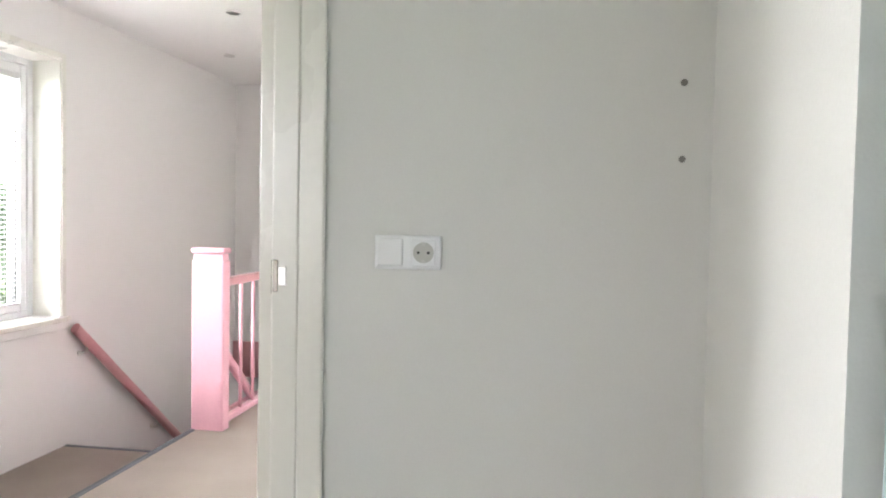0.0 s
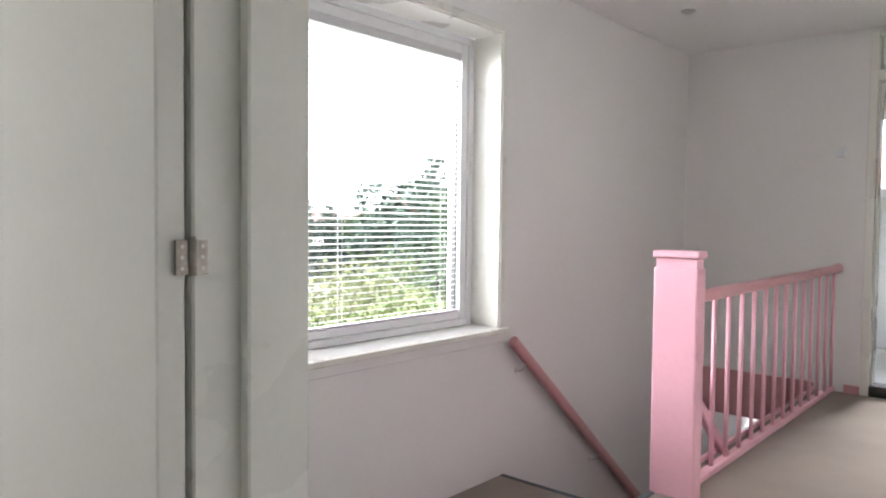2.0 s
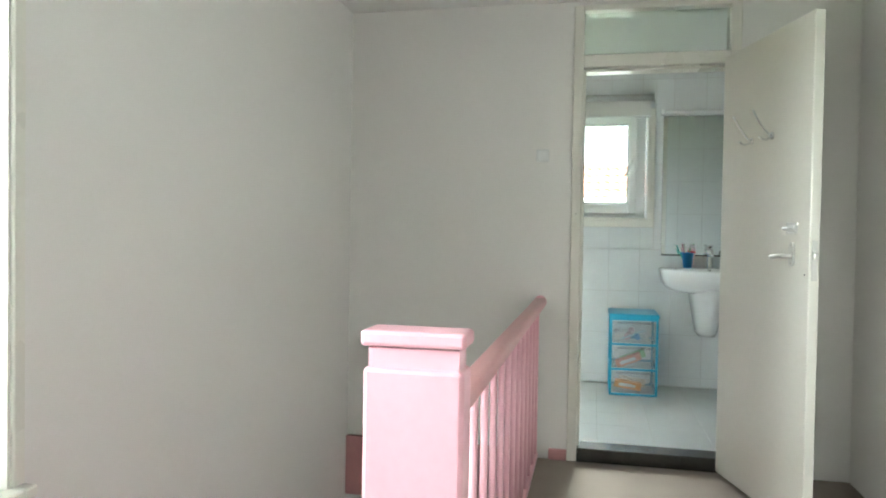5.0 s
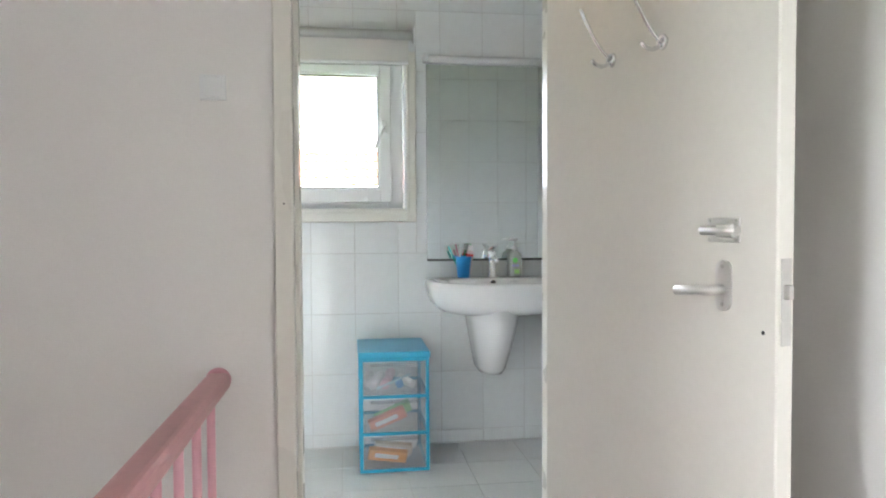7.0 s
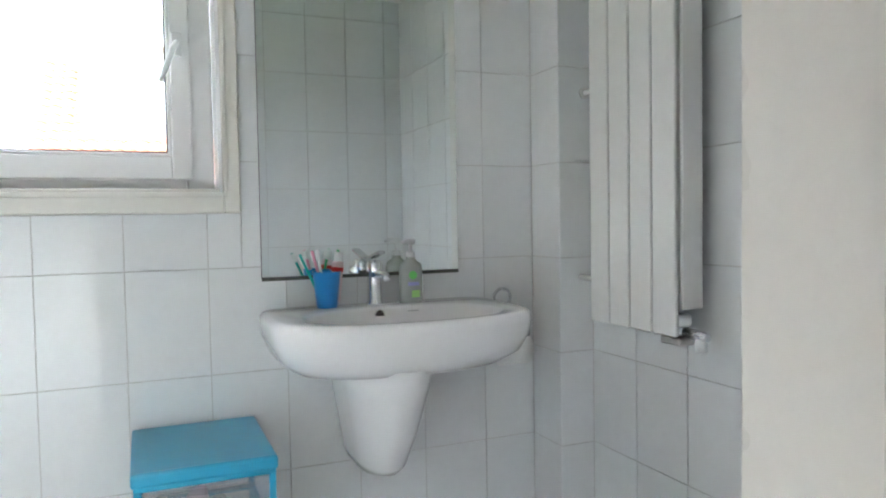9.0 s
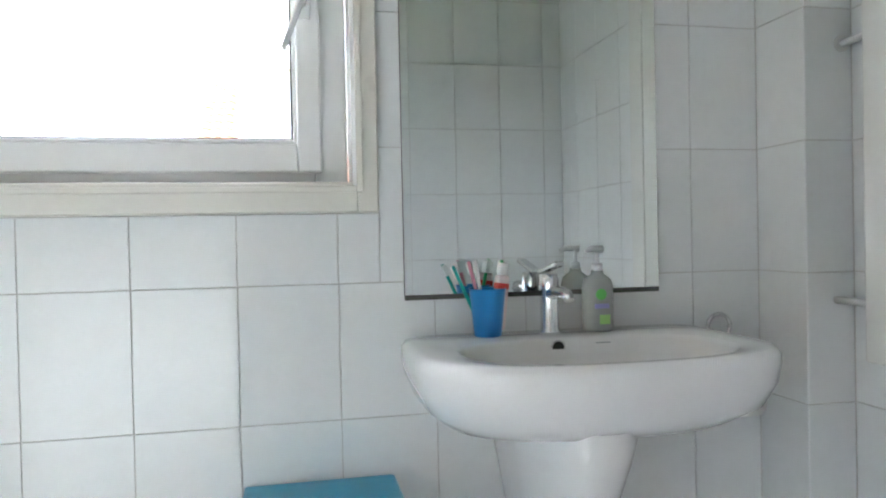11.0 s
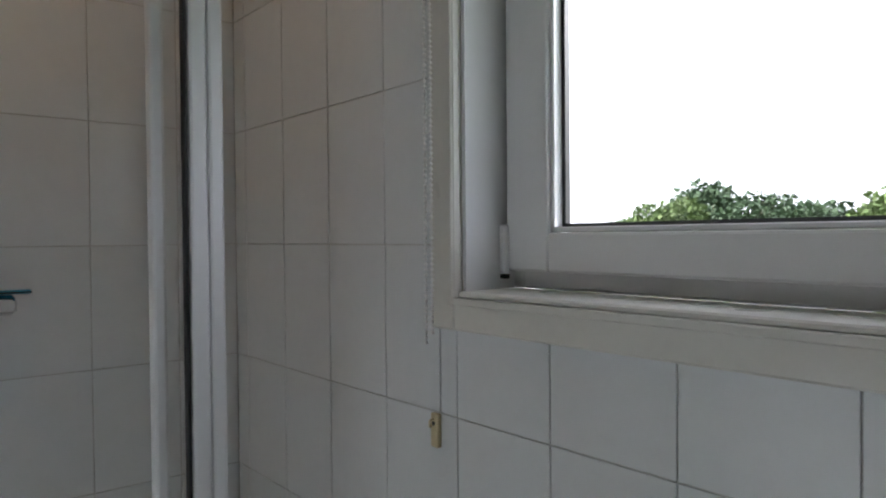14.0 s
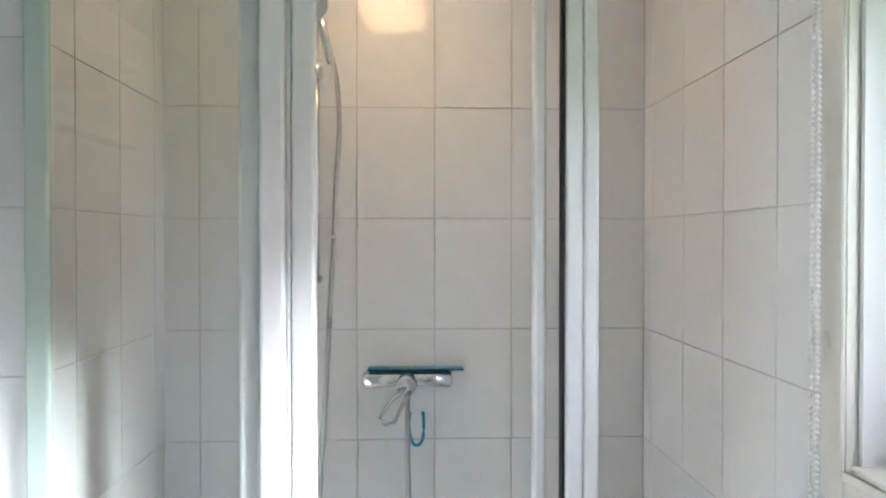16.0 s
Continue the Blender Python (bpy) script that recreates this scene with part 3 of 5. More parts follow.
for z in (1.041, 1.111):
    part("screw", tube(bmesh.new(), [(HU - 0.112, -0.0278, z), (HU - 0.112, -0.0255, z)], 0.0042, 10), STEEL, handle)
part("lever_outside", tube(bmesh.new(), [(HU - 0.112, 0.02, 1.068), (HU - 0.112, 0.055, 1.068), (HU - 0.13, 0.062, 1.068), (HU - 0.235, 0.062, 1.062)], 0.0105, 12), SATIN, bdoor, "steel door lever")
bolt = part("bolt_plate", boxes((HU - 0.155, HU - 0.075, -0.0235, -0.0205, 1.155, 1.2), bevel=0.001), SATIN, bdoor, "grey steel sliding bolt")
part("bolt_bar", tube(bmesh.new(), [(HU - 0.16, -0.031, 1.177), (HU - 0.072, -0.031, 1.177)], 0.0085, 12), SATIN, bolt)
part("bolt_guide", boxes((HU - 0.12, HU - 0.078, -0.038, -0.023, 1.164, 1.19), bevel=0.003), SATIN, bolt)
for dx in (-0.148, -0.083):
    for z in (1.16, 1.195):
        part("screw", tube(bmesh.new(), [(HU + dx, -0.0248, z), (HU + dx, -0.0232, z)], 0.003, 8), STEEL, bolt)
part("latch_plate", boxes((LW - 0.0005, LW + 0.002, -0.011, 0.011, 0.98, 1.13)), STEEL, bdoor, "steel lock forend")
part("latch", boxes((LW, LW + 0.012, -0.007, 0.007, 1.06, 1.085), bevel=0.002), STEEL, bdoor)
part("paint_chip", tube(bmesh.new(), [(LW - 0.028, -0.0208, 1.0), (LW - 0.028, -0.0203, 1.0)], 0.004, 8), BLACK, bdoor)
for u in (0.28, 0.45):
    hk = thing("coat_hook", bdoor.matrix_basis @ Matrix.Translation((u, -0.0205, 1.56)), "steel double coat hook on the bathroom door", "coat hook", "door coat hooks")
    part("base", tube(bmesh.new(), [(0, 0, 0), (0, -0.006, 0)], [0.016, 0.013], 14), CHROME, hk)
    part("upper_arm", tube(bmesh.new(), arc((0, -0.004, 0), (0.0, -0.04, 0.02), (0, -0.085, 0.105)), 0.0045, 8), CHROME, hk)
    part("lower_arm", tube(bmesh.new(), arc((0, -0.004, -0.003), (0, -0.03, -0.03), (0, -0.055, -0.005)), 0.0045, 8), CHROME, hk)

# ---- bathroom window with casing and roller blind ----
A0, A1, C0, C1 = BWIN
bw = tagged(thing("window_2", (0, 0, 0), "white tilting bathroom window with a cream casing", "window"), kind="structure")
part("casing", boxes((A0 - 0.065, A0 - 0.001, -0.022, 0.008, C0 - 0.058, C1 + 0.03), (A1 + 0.001, A1 + 0.048, -0.022, 0.008, C0 - 0.058, C1 + 0.03), (A0 - 0.001, A1 + 0.001, -0.022, 0.008, C0 - 0.058, C0 - 0.001), (A0 - 0.001, A1 + 0.001, -0.022, 0.008, C1, C1 + 0.03), bevel=0.004), TRIM, bw)
part("bead", boxes((A0 - 0.012, A0 + 0.002, -0.028, -0.0225, C0 - 0.012, C1), (A1 - 0.002, A1 + 0.012, -0.028, -0.0225, C0 - 0.012, C1), (A0 + 0.002, A1 - 0.002, -0.028, -0.0225, C0 - 0.012, C0 + 0.002), bevel=0.002), TRIM, bw)
part("lining", boxes((A0 + 0.0005, A0 + 0.01, 0.0, 0.125, C0, C1), (A1 - 0.01, A1 - 0.0005, 0.0, 0.125, C0, C1), (A0, A1, 0.0, 0.125, C1 - 0.01, C1)), PVC, bw)
part("window_sill", boxes((A0 + 0.01, A1 - 0.01, -0.02, 0.125, C0 + 0.0005, C0 + 0.012), bevel=0.003), TRIM, bw)
part("window_frame", boxes((A0 + 0.011, A0 + 0.04, 0.115, 0.19, C0 + 0.013, C1 - 0.011), (A1 - 0.09, A1 - 0.011, 0.115, 0.19, C0 + 0.013, C1 - 0.011), (A0 + 0.04, A1 - 0.09, 0.115, 0.19, C0 + 0.013, C0 + 0.05), (A0 + 0.04, A1 - 0.09, 0.115, 0.19, C1 - 0.045, C1 - 0.011), bevel=0.004), PVC, bw)
S0, S1, T0, T1 = A0 + 0.02, A1 - 0.075, C0 + 0.045, C1 - 0.02
G0, G1, E0, E1 = 0.866, 1.518, 1.386, C1 - 0.07
part("sash", boxes((S0, G0 - 0.01, 0.09, 0.155, T0, T1), (G1 + 0.01, S1, 0.09, 0.155, T0, T1), (G0 - 0.01, G1 + 0.01, 0.09, 0.155, T0, E0 - 0.01), (G0 - 0.01, G1 + 0.01, 0.09, 0.155, E1 + 0.01, T1), bevel=0.005, seg=2), PVC, bw)
part("glazing_bead", boxes((G0 - 0.0095, G0, 0.097, 0.13, E0 - 0.0095, E1 + 0.0095), (G1, G1 + 0.0095, 0.097, 0.13, E0 - 0.0095, E1 + 0.0095), (G0, G1, 0.097, 0.13, E0 - 0.0095, E0), (G0, G1, 0.097, 0.13, E1, E1 + 0.0095), bevel=0.002), PVC, bw)
part("gasket", boxes((G0, G0 + 0.008, 0.118, 0.13, E0, E1), (G1 - 0.005, G1, 0.118, 0.13, E0, E1), (G0, G1, 0.118, 0.13, E0, E0 + 0.006), (G0, G1, 0.118, 0.13, E1 - 0.006, E1)), BLACK, bw, "black rubber glazing seal")
bp = part("pane", boxes((G0 - 0.004, G1 + 0.004, 0.128, 0.132, E0 - 0.004, E1 + 0.004)), PANE, bw)
bp.visible_shadow = False
part("hinge_cover", boxes((S0 - 0.008, S0 + 0.008, 0.078, 0.092, T0 - 0.005, T0 + 0.085), bevel=0.003), PVC, bw)
part("hinge_pin", boxes((S0 - 0.006, S0 + 0.008, 0.08, 0.09, T0 - 0.014, T0 - 0.006)), BLACK, bw)
hb = part("handle_base", boxes((S1 - 0.052, S1 - 0.022, 0.078, 0.0895, 1.67, 1.74), bevel=0.004, seg=2), PVC, bw)
part("handle_grip", tube(bmesh.new(), [(S1 - 0.037, 0.075, 1.705), (S1 - 0.038, 0.045, 1.703), (S1 - 0.05, 0.04, 1.68), (S1 - 0.085, 0.04, 1.585)], [0.008, 0.008, 0.009, 0.0075], 10), PVC, hb)
rb = thing("roller_blind", (0, 0, 0), "rolled up white roller blind above the bathroom window", "blind")
part("roller", tube(bmesh.new(), [(A0 - 0.07, -0.055, 2.155), (A1 + 0.03, -0.055, 2.155)], 0.024, 16), mat("grey_blind_fabric", (0.55, 0.55, 0.53), 0.8, bump=0.2, scale=300), rb)
part("fabric", boxes((A0 - 0.055, A1 + 0.01, -0.034, -0.0325, 2.025, 2.155)), mat("cream_blind_fabric", (0.72, 0.71, 0.68), 0.85, bump=0.25, scale=300), rb)
part("bottom_bar", boxes((A0 - 0.055, A1 + 0.01, -0.039, -0.028, 2.01, 2.026), bevel=0.003), PVC, rb)
for x in (A0 - 0.075, A1 + 0.033):
    part("bracket", boxes((x, x + 0.006, -0.08, 0.008, 2.125, 2.185), bevel=0.002), PVC, rb)
bead_bm = bmesh.new()
for x in (A0 - 0.048, A0 - 0.031):
    z = 1.18 if x < A0 - 0.04 else 1.2
    tube(bead_bm, [(x, -0.046, z), (x, -0.046, 2.15)], 0.0009, 5)
    while z < 2.15:
        bmesh.ops.create_icosphere(bead_bm, subdivisions=1, radius=0.0037, matrix=Matrix.Translation((x, -0.046, z)))
        z += 0.0094
part("bead_chain", bead_bm, mat("white_bead_plastic", (0.88, 0.88, 0.88), 0.35, vary=0.01), rb, "white plastic bead chain")
clip = thing("chain_clip", (A0 - 0.072, 0.0, 1.01), "yellowed plastic chain holder screwed to the tiles", "chain holder")
CLIP = mat("yellowed_plastic", (0.66, 0.55, 0.33), 0.4, vary=0.1)
part("body", boxes((-0.01, 0.01, -0.012, -0.0005, -0.032, 0.032), bevel=0.003, seg=2), CLIP, clip)
part("hook", tube(bmesh.new(), arc((0, -0.011, 0.02), (0, -0.026, 0.024), (0, -0.02, 0.008)), 0.0025, 8), CLIP, clip)
part("screw", tube(bmesh.new(), [(0, -0.0135, 0.013), (0, -0.0115, 0.013)], 0.004, 8), BLACK, clip)

# ---- wash basin, tap and the things on it ----
BCX, BZ = 2.115, 0.915
basin = thing("wash_basin", (BCX, 0, 0), "white ceramic wash basin fixed to the tiled wall", "wash basin")


def basin_ring(bm, sx, sy, cy, z, nb, nf, sides=56):
    ring = []
    for k in range(sides):
        a = 2 * math.pi * k / sides
        c, s = math.cos(a), math.sin(a)
        n = nb if s > 0 else nf
        ring.append(bm.verts.new((sx * math.copysign(abs(c) ** (2 / n), c), cy + sy * math.copysign(abs(s) ** (2 / n), s), z)))
    return ring


bb = bmesh.new()
prof = [(0.15, 0.10, -0.13, 0.735, 3, 2), (0.235, 0.155, -0.17, 0.742, 4, 2.3), (0.31, 0.215, -0.22, 0.765, 6, 2.6), (0.35, 0.24, -0.243, 0.8, 8, 2.8),
        (0.368, 0.25, -0.252, 0.845, 9, 2.9), (0.374, 0.253, -0.255, 0.885, 9, 2.9), (0.373, 0.2525, -0.255, 0.902, 9, 2.9), (0.366, 0.249, -0.254, 0.912, 9, 2.9), (0.352, 0.243, -0.253, BZ, 9, 2.9),
        (0.29, 0.17, -0.305, BZ - 0.001, 3.2, 2.6), (0.282, 0.164, -0.305, BZ - 0.004, 3.2, 2.6), (0.275, 0.158, -0.305, BZ - 0.01, 3.0, 2.6), (0.258, 0.145, -0.305, 0.87, 2.8, 2.5), (0.2, 0.11, -0.3, 0.805, 2.4, 2.3), (0.1, 0.06, -0.29, 0.783, 2, 2), (0.025, 0.025, -0.29, 0.78, 2, 2)]
rings = [basin_ring(bb, *p) for p in prof]
for a, b in zip(rings, rings[1:]):
    for k in range(len(a)):
        bb.faces.new((a[k], a[(k + 1) % len(a)], b[(k + 1) % len(b)], b[k])).smooth = True
bb.faces.new(rings[0][::-1])
bb.faces.new(rings[-1])
bowl = part("bowl", bb, CERAMIC, basin)
part("drain_ring", lathe(bmesh.new(), [(0.02, 0.781), (0.024, 0.784), (0.012, 0.786)], (0, -0.29, 0)), CHROME, basin)
part("overflow_hole", tube(bmesh.new(), [(-0.03, -0.1535, 0.893), (-0.03, -0.1465, 0.8935)], 0.0125, 16), BLACK, basin, "dark overflow hole")
part("overflow_ring", tube(bmesh.new(), [(-0.03 + 0.0145 * math.cos(2 * math.pi * k / 20), -0.1525, 0.893 + 0.0145 * math.sin(2 * math.pi * k / 20)) for k in range(21)], 0.002, 6), CHROME, basin)
part("mark", boxes((0.06, 0.095, -0.153, -0.1515, 0.898, 0.9)), mat("grey_print", (0.35, 0.37, 0.4), 0.4), basin, "small grey printed mark")
part("chip", boxes((-0.12, -0.095, -0.475, -0.4735, 0.831, 0.836)), mat("dark_chip", (0.25, 0.24, 0.23), 0.6), basin, "small dark chip in the glaze").matrix_basis = pose(0, 0, 0, 0, 0, 0)
ped = bmesh.new()
ring_rows = []
for z, sx, sy, n in ((0.438, 0.045, 0.11, 2.2), (0.442, 0.06, 0.13, 2.2), (0.47, 0.07, 0.15, 2.2), (0.58, 0.09, 0.185, 2.2), (0.7, 0.112, 0.215, 2.1), (0.78, 0.122, 0.23, 2.1)):
    ring_rows.append(basin_ring(ped, sx, sy, -sy - 0.001, z, 12, n, 40))
for a, b in zip(ring_rows, ring_rows[1:]):
    for k in range(40):
        ped.faces.new((a[k], a[(k + 1) % 40], b[(k + 1) % 40], b[k])).smooth = True
ped.faces.new(ring_rows[0][::-1])
ped.faces.new(ring_rows[-1])
part("siphon_cover", ped, CERAMIC, basin).location = (-0.045, 0, 0)

tap = thing("basin_tap", (BCX - 0.02, -0.075, BZ), "chrome mixer tap on the wash basin", "tap")
part("body", lathe(bmesh.new(), [(0.027, 0.0), (0.027, 0.006), (0.0225, 0.012), (0.0215, 0.1), (0.023, 0.125), (0.019, 0.138)]), CHROME, tap)
part("spout", tube(bmesh.new(), [(0, -0.005, 0.092), (0, -0.06, 0.102), (0, -0.115, 0.098), (0, -0.122, 0.085)], [0.016, 0.0135, 0.012, 0.011], 14), CHROME, tap)
part("lever", boxes((-0.013, 0.013, -0.105, 0.018, 0.139, 0.15), bevel=0.004, seg=2), CHROME, tap).matrix_basis = pose(0, 0, 0.002, -12, 0, 0)

cup = thing("toothbrush_cup", (1.945, -0.075, BZ), "blue plastic cup holding toothbrushes and toothpaste", "cup")
part("cup", lathe(bmesh.new(), [(0.028, 0.0), (0.031, 0.002), (0.042, 0.107), (0.0435, 0.11), (0.0415, 0.11), (0.03, 0.006)], sides=28), CUP, cup)
BRUSH = [((0.02, 0.45, 0.4), -0.028, 0.01, -24), ((0.75, 0.75, 0.73), -0.012, -0.008, -8), ((0.1, 0.55, 0.25), 0.012, 0.012, 12), ((0.7, 0.3, 0.4), 0.0, 0.018, -14)]
for i, (c, x, y, tilt) in enumerate(BRUSH):
    tb = part("toothbrush", boxes((-0.004, 0.004, -0.003, 0.003, 0.0, 0.165), bevel=0.0015), mat("brush_handle", c, 0.35), cup, "plastic toothbrush")
    tb.matrix_basis = pose(x * 0.4, y * 0.6, 0.012, 0, tilt, 0)
    part("bristles", boxes((-0.0055, 0.0055, 0.003, 0.013, 0.135, 0.163), bevel=0.001), mat("bristle", (0.75, 0.8, 0.78), 0.7), tb)
tpaste = part("toothpaste_tube", boxes((-0.017, 0.017, -0.009, 0.009, 0.015, 0.14), bevel=0.006, seg=2), mat("pink_white_tube", (0.8, 0.66, 0.66), 0.35), cup, "white and pink toothpaste tube")
tpaste.matrix_basis = pose(0.02, -0.005, 0, 0, 7, 15)
part("cap", lathe(bmesh.new(), [(0.013, 0.14), (0.013, 0.165), (0.011, 0.168)], sides=16), PVC, tpaste)
part("red_band", boxes((-0.0174, 0.0174, -0.0094, 0.0094, 0.105, 0.125), bevel=0.004), mat("red_print", (0.7, 0.06, 0.05), 0.35), tpaste)

MILKY = mat("milky_plastic", (0.8, 0.84, 0.8), 0.12, coat=0.4)
MILKY.node_tree.nodes["Principled BSDF"].inputs["Transmission Weight"].default_value = 0.6
soap = thing("soap_dispenser", (2.215, -0.075, BZ), "clear pump bottle of hand soap with green print", "soap bottle")
part("bottle", lathe(bmesh.new(), [(0.036, 0.0), (0.039, 0.006), (0.039, 0.105), (0.034, 0.122), (0.016, 0.135), (0.014, 0.145)], scale=(1, 0.62), sides=32), MILKY, soap)
part("pump", tube(bmesh.new(), [(0, 0, 0.143), (0, 0, 0.16)], 0.013, 16), PVC, soap)
part("pump_stem", tube(bmesh.new(), [(0, 0, 0.16), (0, 0, 0.19)], 0.0045, 10), PVC, soap)
part("nozzle", tube(bmesh.new(), [(0.012, 0, 0.193), (-0.02, -0.01, 0.195), (-0.036, -0.018, 0.19)], [0.009, 0.007, 0.004], 10), PVC, soap)
part("label_badge", lathe(bmesh.new(), [(0.013, -0.0006), (0.013, 0.0006)], sides=20), mat("green_print", (0.12, 0.5, 0.1), 0.4), soap).matrix_basis = pose(-0.002, -0.0258, 0.088, 90, 0, 0)
part("label_bar", boxes((-0.018, 0.018, -0.0258, -0.0246, 0.055, 0.066)), mat("violet_print", (0.3, 0.3, 0.6), 0.4), soap)
part("label_leaf", boxes((-0.006, 0.02, -0.0256, -0.0244, 0.018, 0.04), bevel=0.0005), mat("light_green_print", (0.35, 0.62, 0.2), 0.4), soap)

# ---- mirror and the strip above it ----
mir = thing("mirror", (0, 0, 0), "tall frameless mirror above the wash basin", "mirror")
part("glass", boxes((1.765, 2.41, -0.0085, -0.003, 1.01, 2.02)), MIRROR, mir)
part("backing", boxes((1.764, 2.411, -0.003, -0.0005, 1.006, 2.021)), BLACK, mir)
part("lower_edge", boxes((1.765, 2.41, -0.0095, -0.0005, 0.998, 1.0095)), mat("dark_mirror_edge", (0.08, 0.08, 0.075), 0.4, vary=0.2), mir, "dark tarnished lower edge")
strip = thing("mirror_light", (0, 0, 0), "white strip light above the mirror", "strip light")
part("tube", tube(bmesh.new(), [(1.77, -0.03, 2.045), (2.4, -0.03, 2.045)], 0.016, 16), PVC, strip)
for x in (1.745, 2.4):
    part("end_cap", boxes((x, x + 0.025, -0.048, -0.0005, 2.025, 2.068), bevel=0.003), PVC, strip)
part("base", boxes((1.77, 2.4, -0.012, -0.0005, 2.032, 2.06)), PVC, strip)

# ---- toilet roll holder and towel ring ----
roll = thing("toilet_roll_holder", (2.585, 0, 0.75), "chrome holder with a toilet roll on the tiles", "toilet roll")
part("flap", boxes((-0.07, 0.055, -0.085, -0.079, 0.025, 0.105), bevel=0.003), mat("grey_metal_flap", (0.3, 0.3, 0.3), 0.3, metal=0.8), roll)
part("arm", tube(bmesh.new(), [(-0.075, -0.001, 0.085), (-0.075, -0.06, 0.085), (-0.075, -0.06, -0.02)], 0.005, 8), CHROME, roll)
part("paper", tube(bmesh.new(), [(-0.055, -0.06, -0.02), (0.055, -0.06, -0.02)], 0.05, 28), mat("white_paper", (0.82, 0.82, 0.8), 0.95, bump=0.2, scale=200), roll)
part("core", tube(bmesh.new(), [(-0.08, -0.06, -0.02), (0.07, -0.06, -0.02)], 0.008, 10), CHROME, roll)
ringt = thing("towel_ring", (2.562, 0, 0.905), "chrome towel ring on the tiled wall", "towel ring")
part("ring", tube(bmesh.new(), [(0.031 * math.cos(2 * math.pi * k / 24), -0.03, 0.031 * math.sin(2 * math.pi * k / 24)) for k in range(25)], 0.0055, 8), CHROME, ringt)
part("mount", tube(bmesh.new(), [(0, -0.0005, -0.033), (0, -0.03, -0.033)], 0.009, 12), CHROME, ringt)

# ---- blue drawer tower ----
tower = thing("drawer_tower", (1.4, -0.415, BATH_FLOOR), "blue plastic tower with three clear drawers of toiletries", "drawer tower")
TWX, TD, THT = 0.325, 0.40, 0.565
part("lid", boxes((-0.006, TWX + 0.006, -0.006, TD, THT - 0.035, THT), bevel=0.008, seg=2), BLUE, tower)
CLEAR = mat("frosted_drawer_plastic", (0.62, 0.66, 0.7), 0.25, vary=0.03)
CLEAR.node_tree.nodes["Principled BSDF"].inputs["Alpha"].default_value = 0.17
dh = (THT - 0.045) / 3
for x0, x1, y0, y1 in ((0, 0.016, 0, 0.016), (TWX - 0.016, TWX, 0, 0.016), (0, 0.016, TD - 0.016, TD), (TWX - 0.016, TWX, TD - 0.016, TD)):
    part("post", boxes((x0, x1, y0, y1, 0.0, THT - 0.035), bevel=0.003), BLUE, tower)
for k in range(4):
    z = k * dh
    part("shelf_frame", boxes((0, TWX, -0.002, 0.014, z, z + 0.014), (0, TWX, TD - 0.014, TD, z, z + 0.014), (0, 0.014, 0.014, TD - 0.014, z, z + 0.014), (TWX - 0.014, TWX, 0.014, TD - 0.014, z, z + 0.014), bevel=0.002), BLUE, tower)
rng = random.Random(5)
STUFF = [((0.75, 0.72, 0.7), "bottle"), ((0.7, 0.42, 0.45), "jar"), ((0.1, 0.3, 0.62), "bottle"), ((0.8, 0.8, 0.78), "jar"), ((0.62, 0.6, 0.6), "bottle"), ((0.75, 0.5, 0.55), "jar"), ((0.8, 0.78, 0.75), "jar")]
BOXC = [[(0.8, 0.35, 0.25), (0.35, 0.6, 0.3), (0.8, 0.8, 0.75)], [(0.85, 0.35, 0.08), (0.75, 0.6, 0.45), (0.8, 0.8, 0.8)]]
for k in range(3):
    z = k * dh + 0.018
    h = dh - 0.022
    drawer = part("drawer", boxes((0.018, TWX - 0.018, 0.0, 0.004, z, z + h), (0.018, 0.021, 0.004, TD - 0.02, z, z + h), (TWX - 0.021, TWX - 0.018, 0.004, TD - 0.02, z, z + h), (0.021, TWX - 0.021, 0.004, TD - 0.02, z, z + 0.003)), CLEAR, tower, "clear plastic drawer")
    part("pull", boxes((0.05, TWX - 0.05, -0.014, 0.0, z + h - 0.018, z + h - 0.004), bevel=0.004), CLEAR, drawer)
    if k == 2:
        for i, (c, kind) in enumerate(STUFF):
            x, y = 0.05 + (i % 4) * 0.07 + rng.uniform(-0.01, 0.01), 0.05 + (i // 4) * 0.09 + rng.uniform(0, 0.03)
            r, l = rng.uniform(0.018, 0.026), rng.uniform(0.05, 0.1)
            ob = part(kind, lathe(bmesh.new(), [(r, 0), (r, l * 0.8), (r * 0.6, l * 0.85), (r * 0.6, l)], sides=16), mat("toiletry", c, 0.35), drawer, "small toiletry bottle")
            ob.matrix_basis = pose(x, y, z + 0.03, rng.uniform(-80, -50), rng.uniform(-40, 40), rng.uniform(-30, 30))
        part("toothbrush", tube(bmesh.new(), [(0.08, 0.02, z + 0.025), (0.24, 0.03, z + 0.09)], 0.004, 8), mat("pale_blue_handle", (0.45, 0.65, 0.75), 0.4), drawer)
    else:
        for i, c in enumerate(BOXC[1 - k]):
            ob = part("packet", boxes((-0.09, 0.09, -0.02, 0.02, -0.026, 0.026), bevel=0.003), mat("packet_card", c, 0.45, vary=0.08), drawer, "printed card packet")
            ob.matrix_basis = pose(0.13 + 0.03 * i, 0.05 + 0.06 * i, z + 0.05 + 0.012 * i, 10, -22 if k else 8, 6 * i)
            part("print", boxes((-0.06, 0.05, -0.0212, -0.0204, -0.01, 0.012)), PVC, ob)

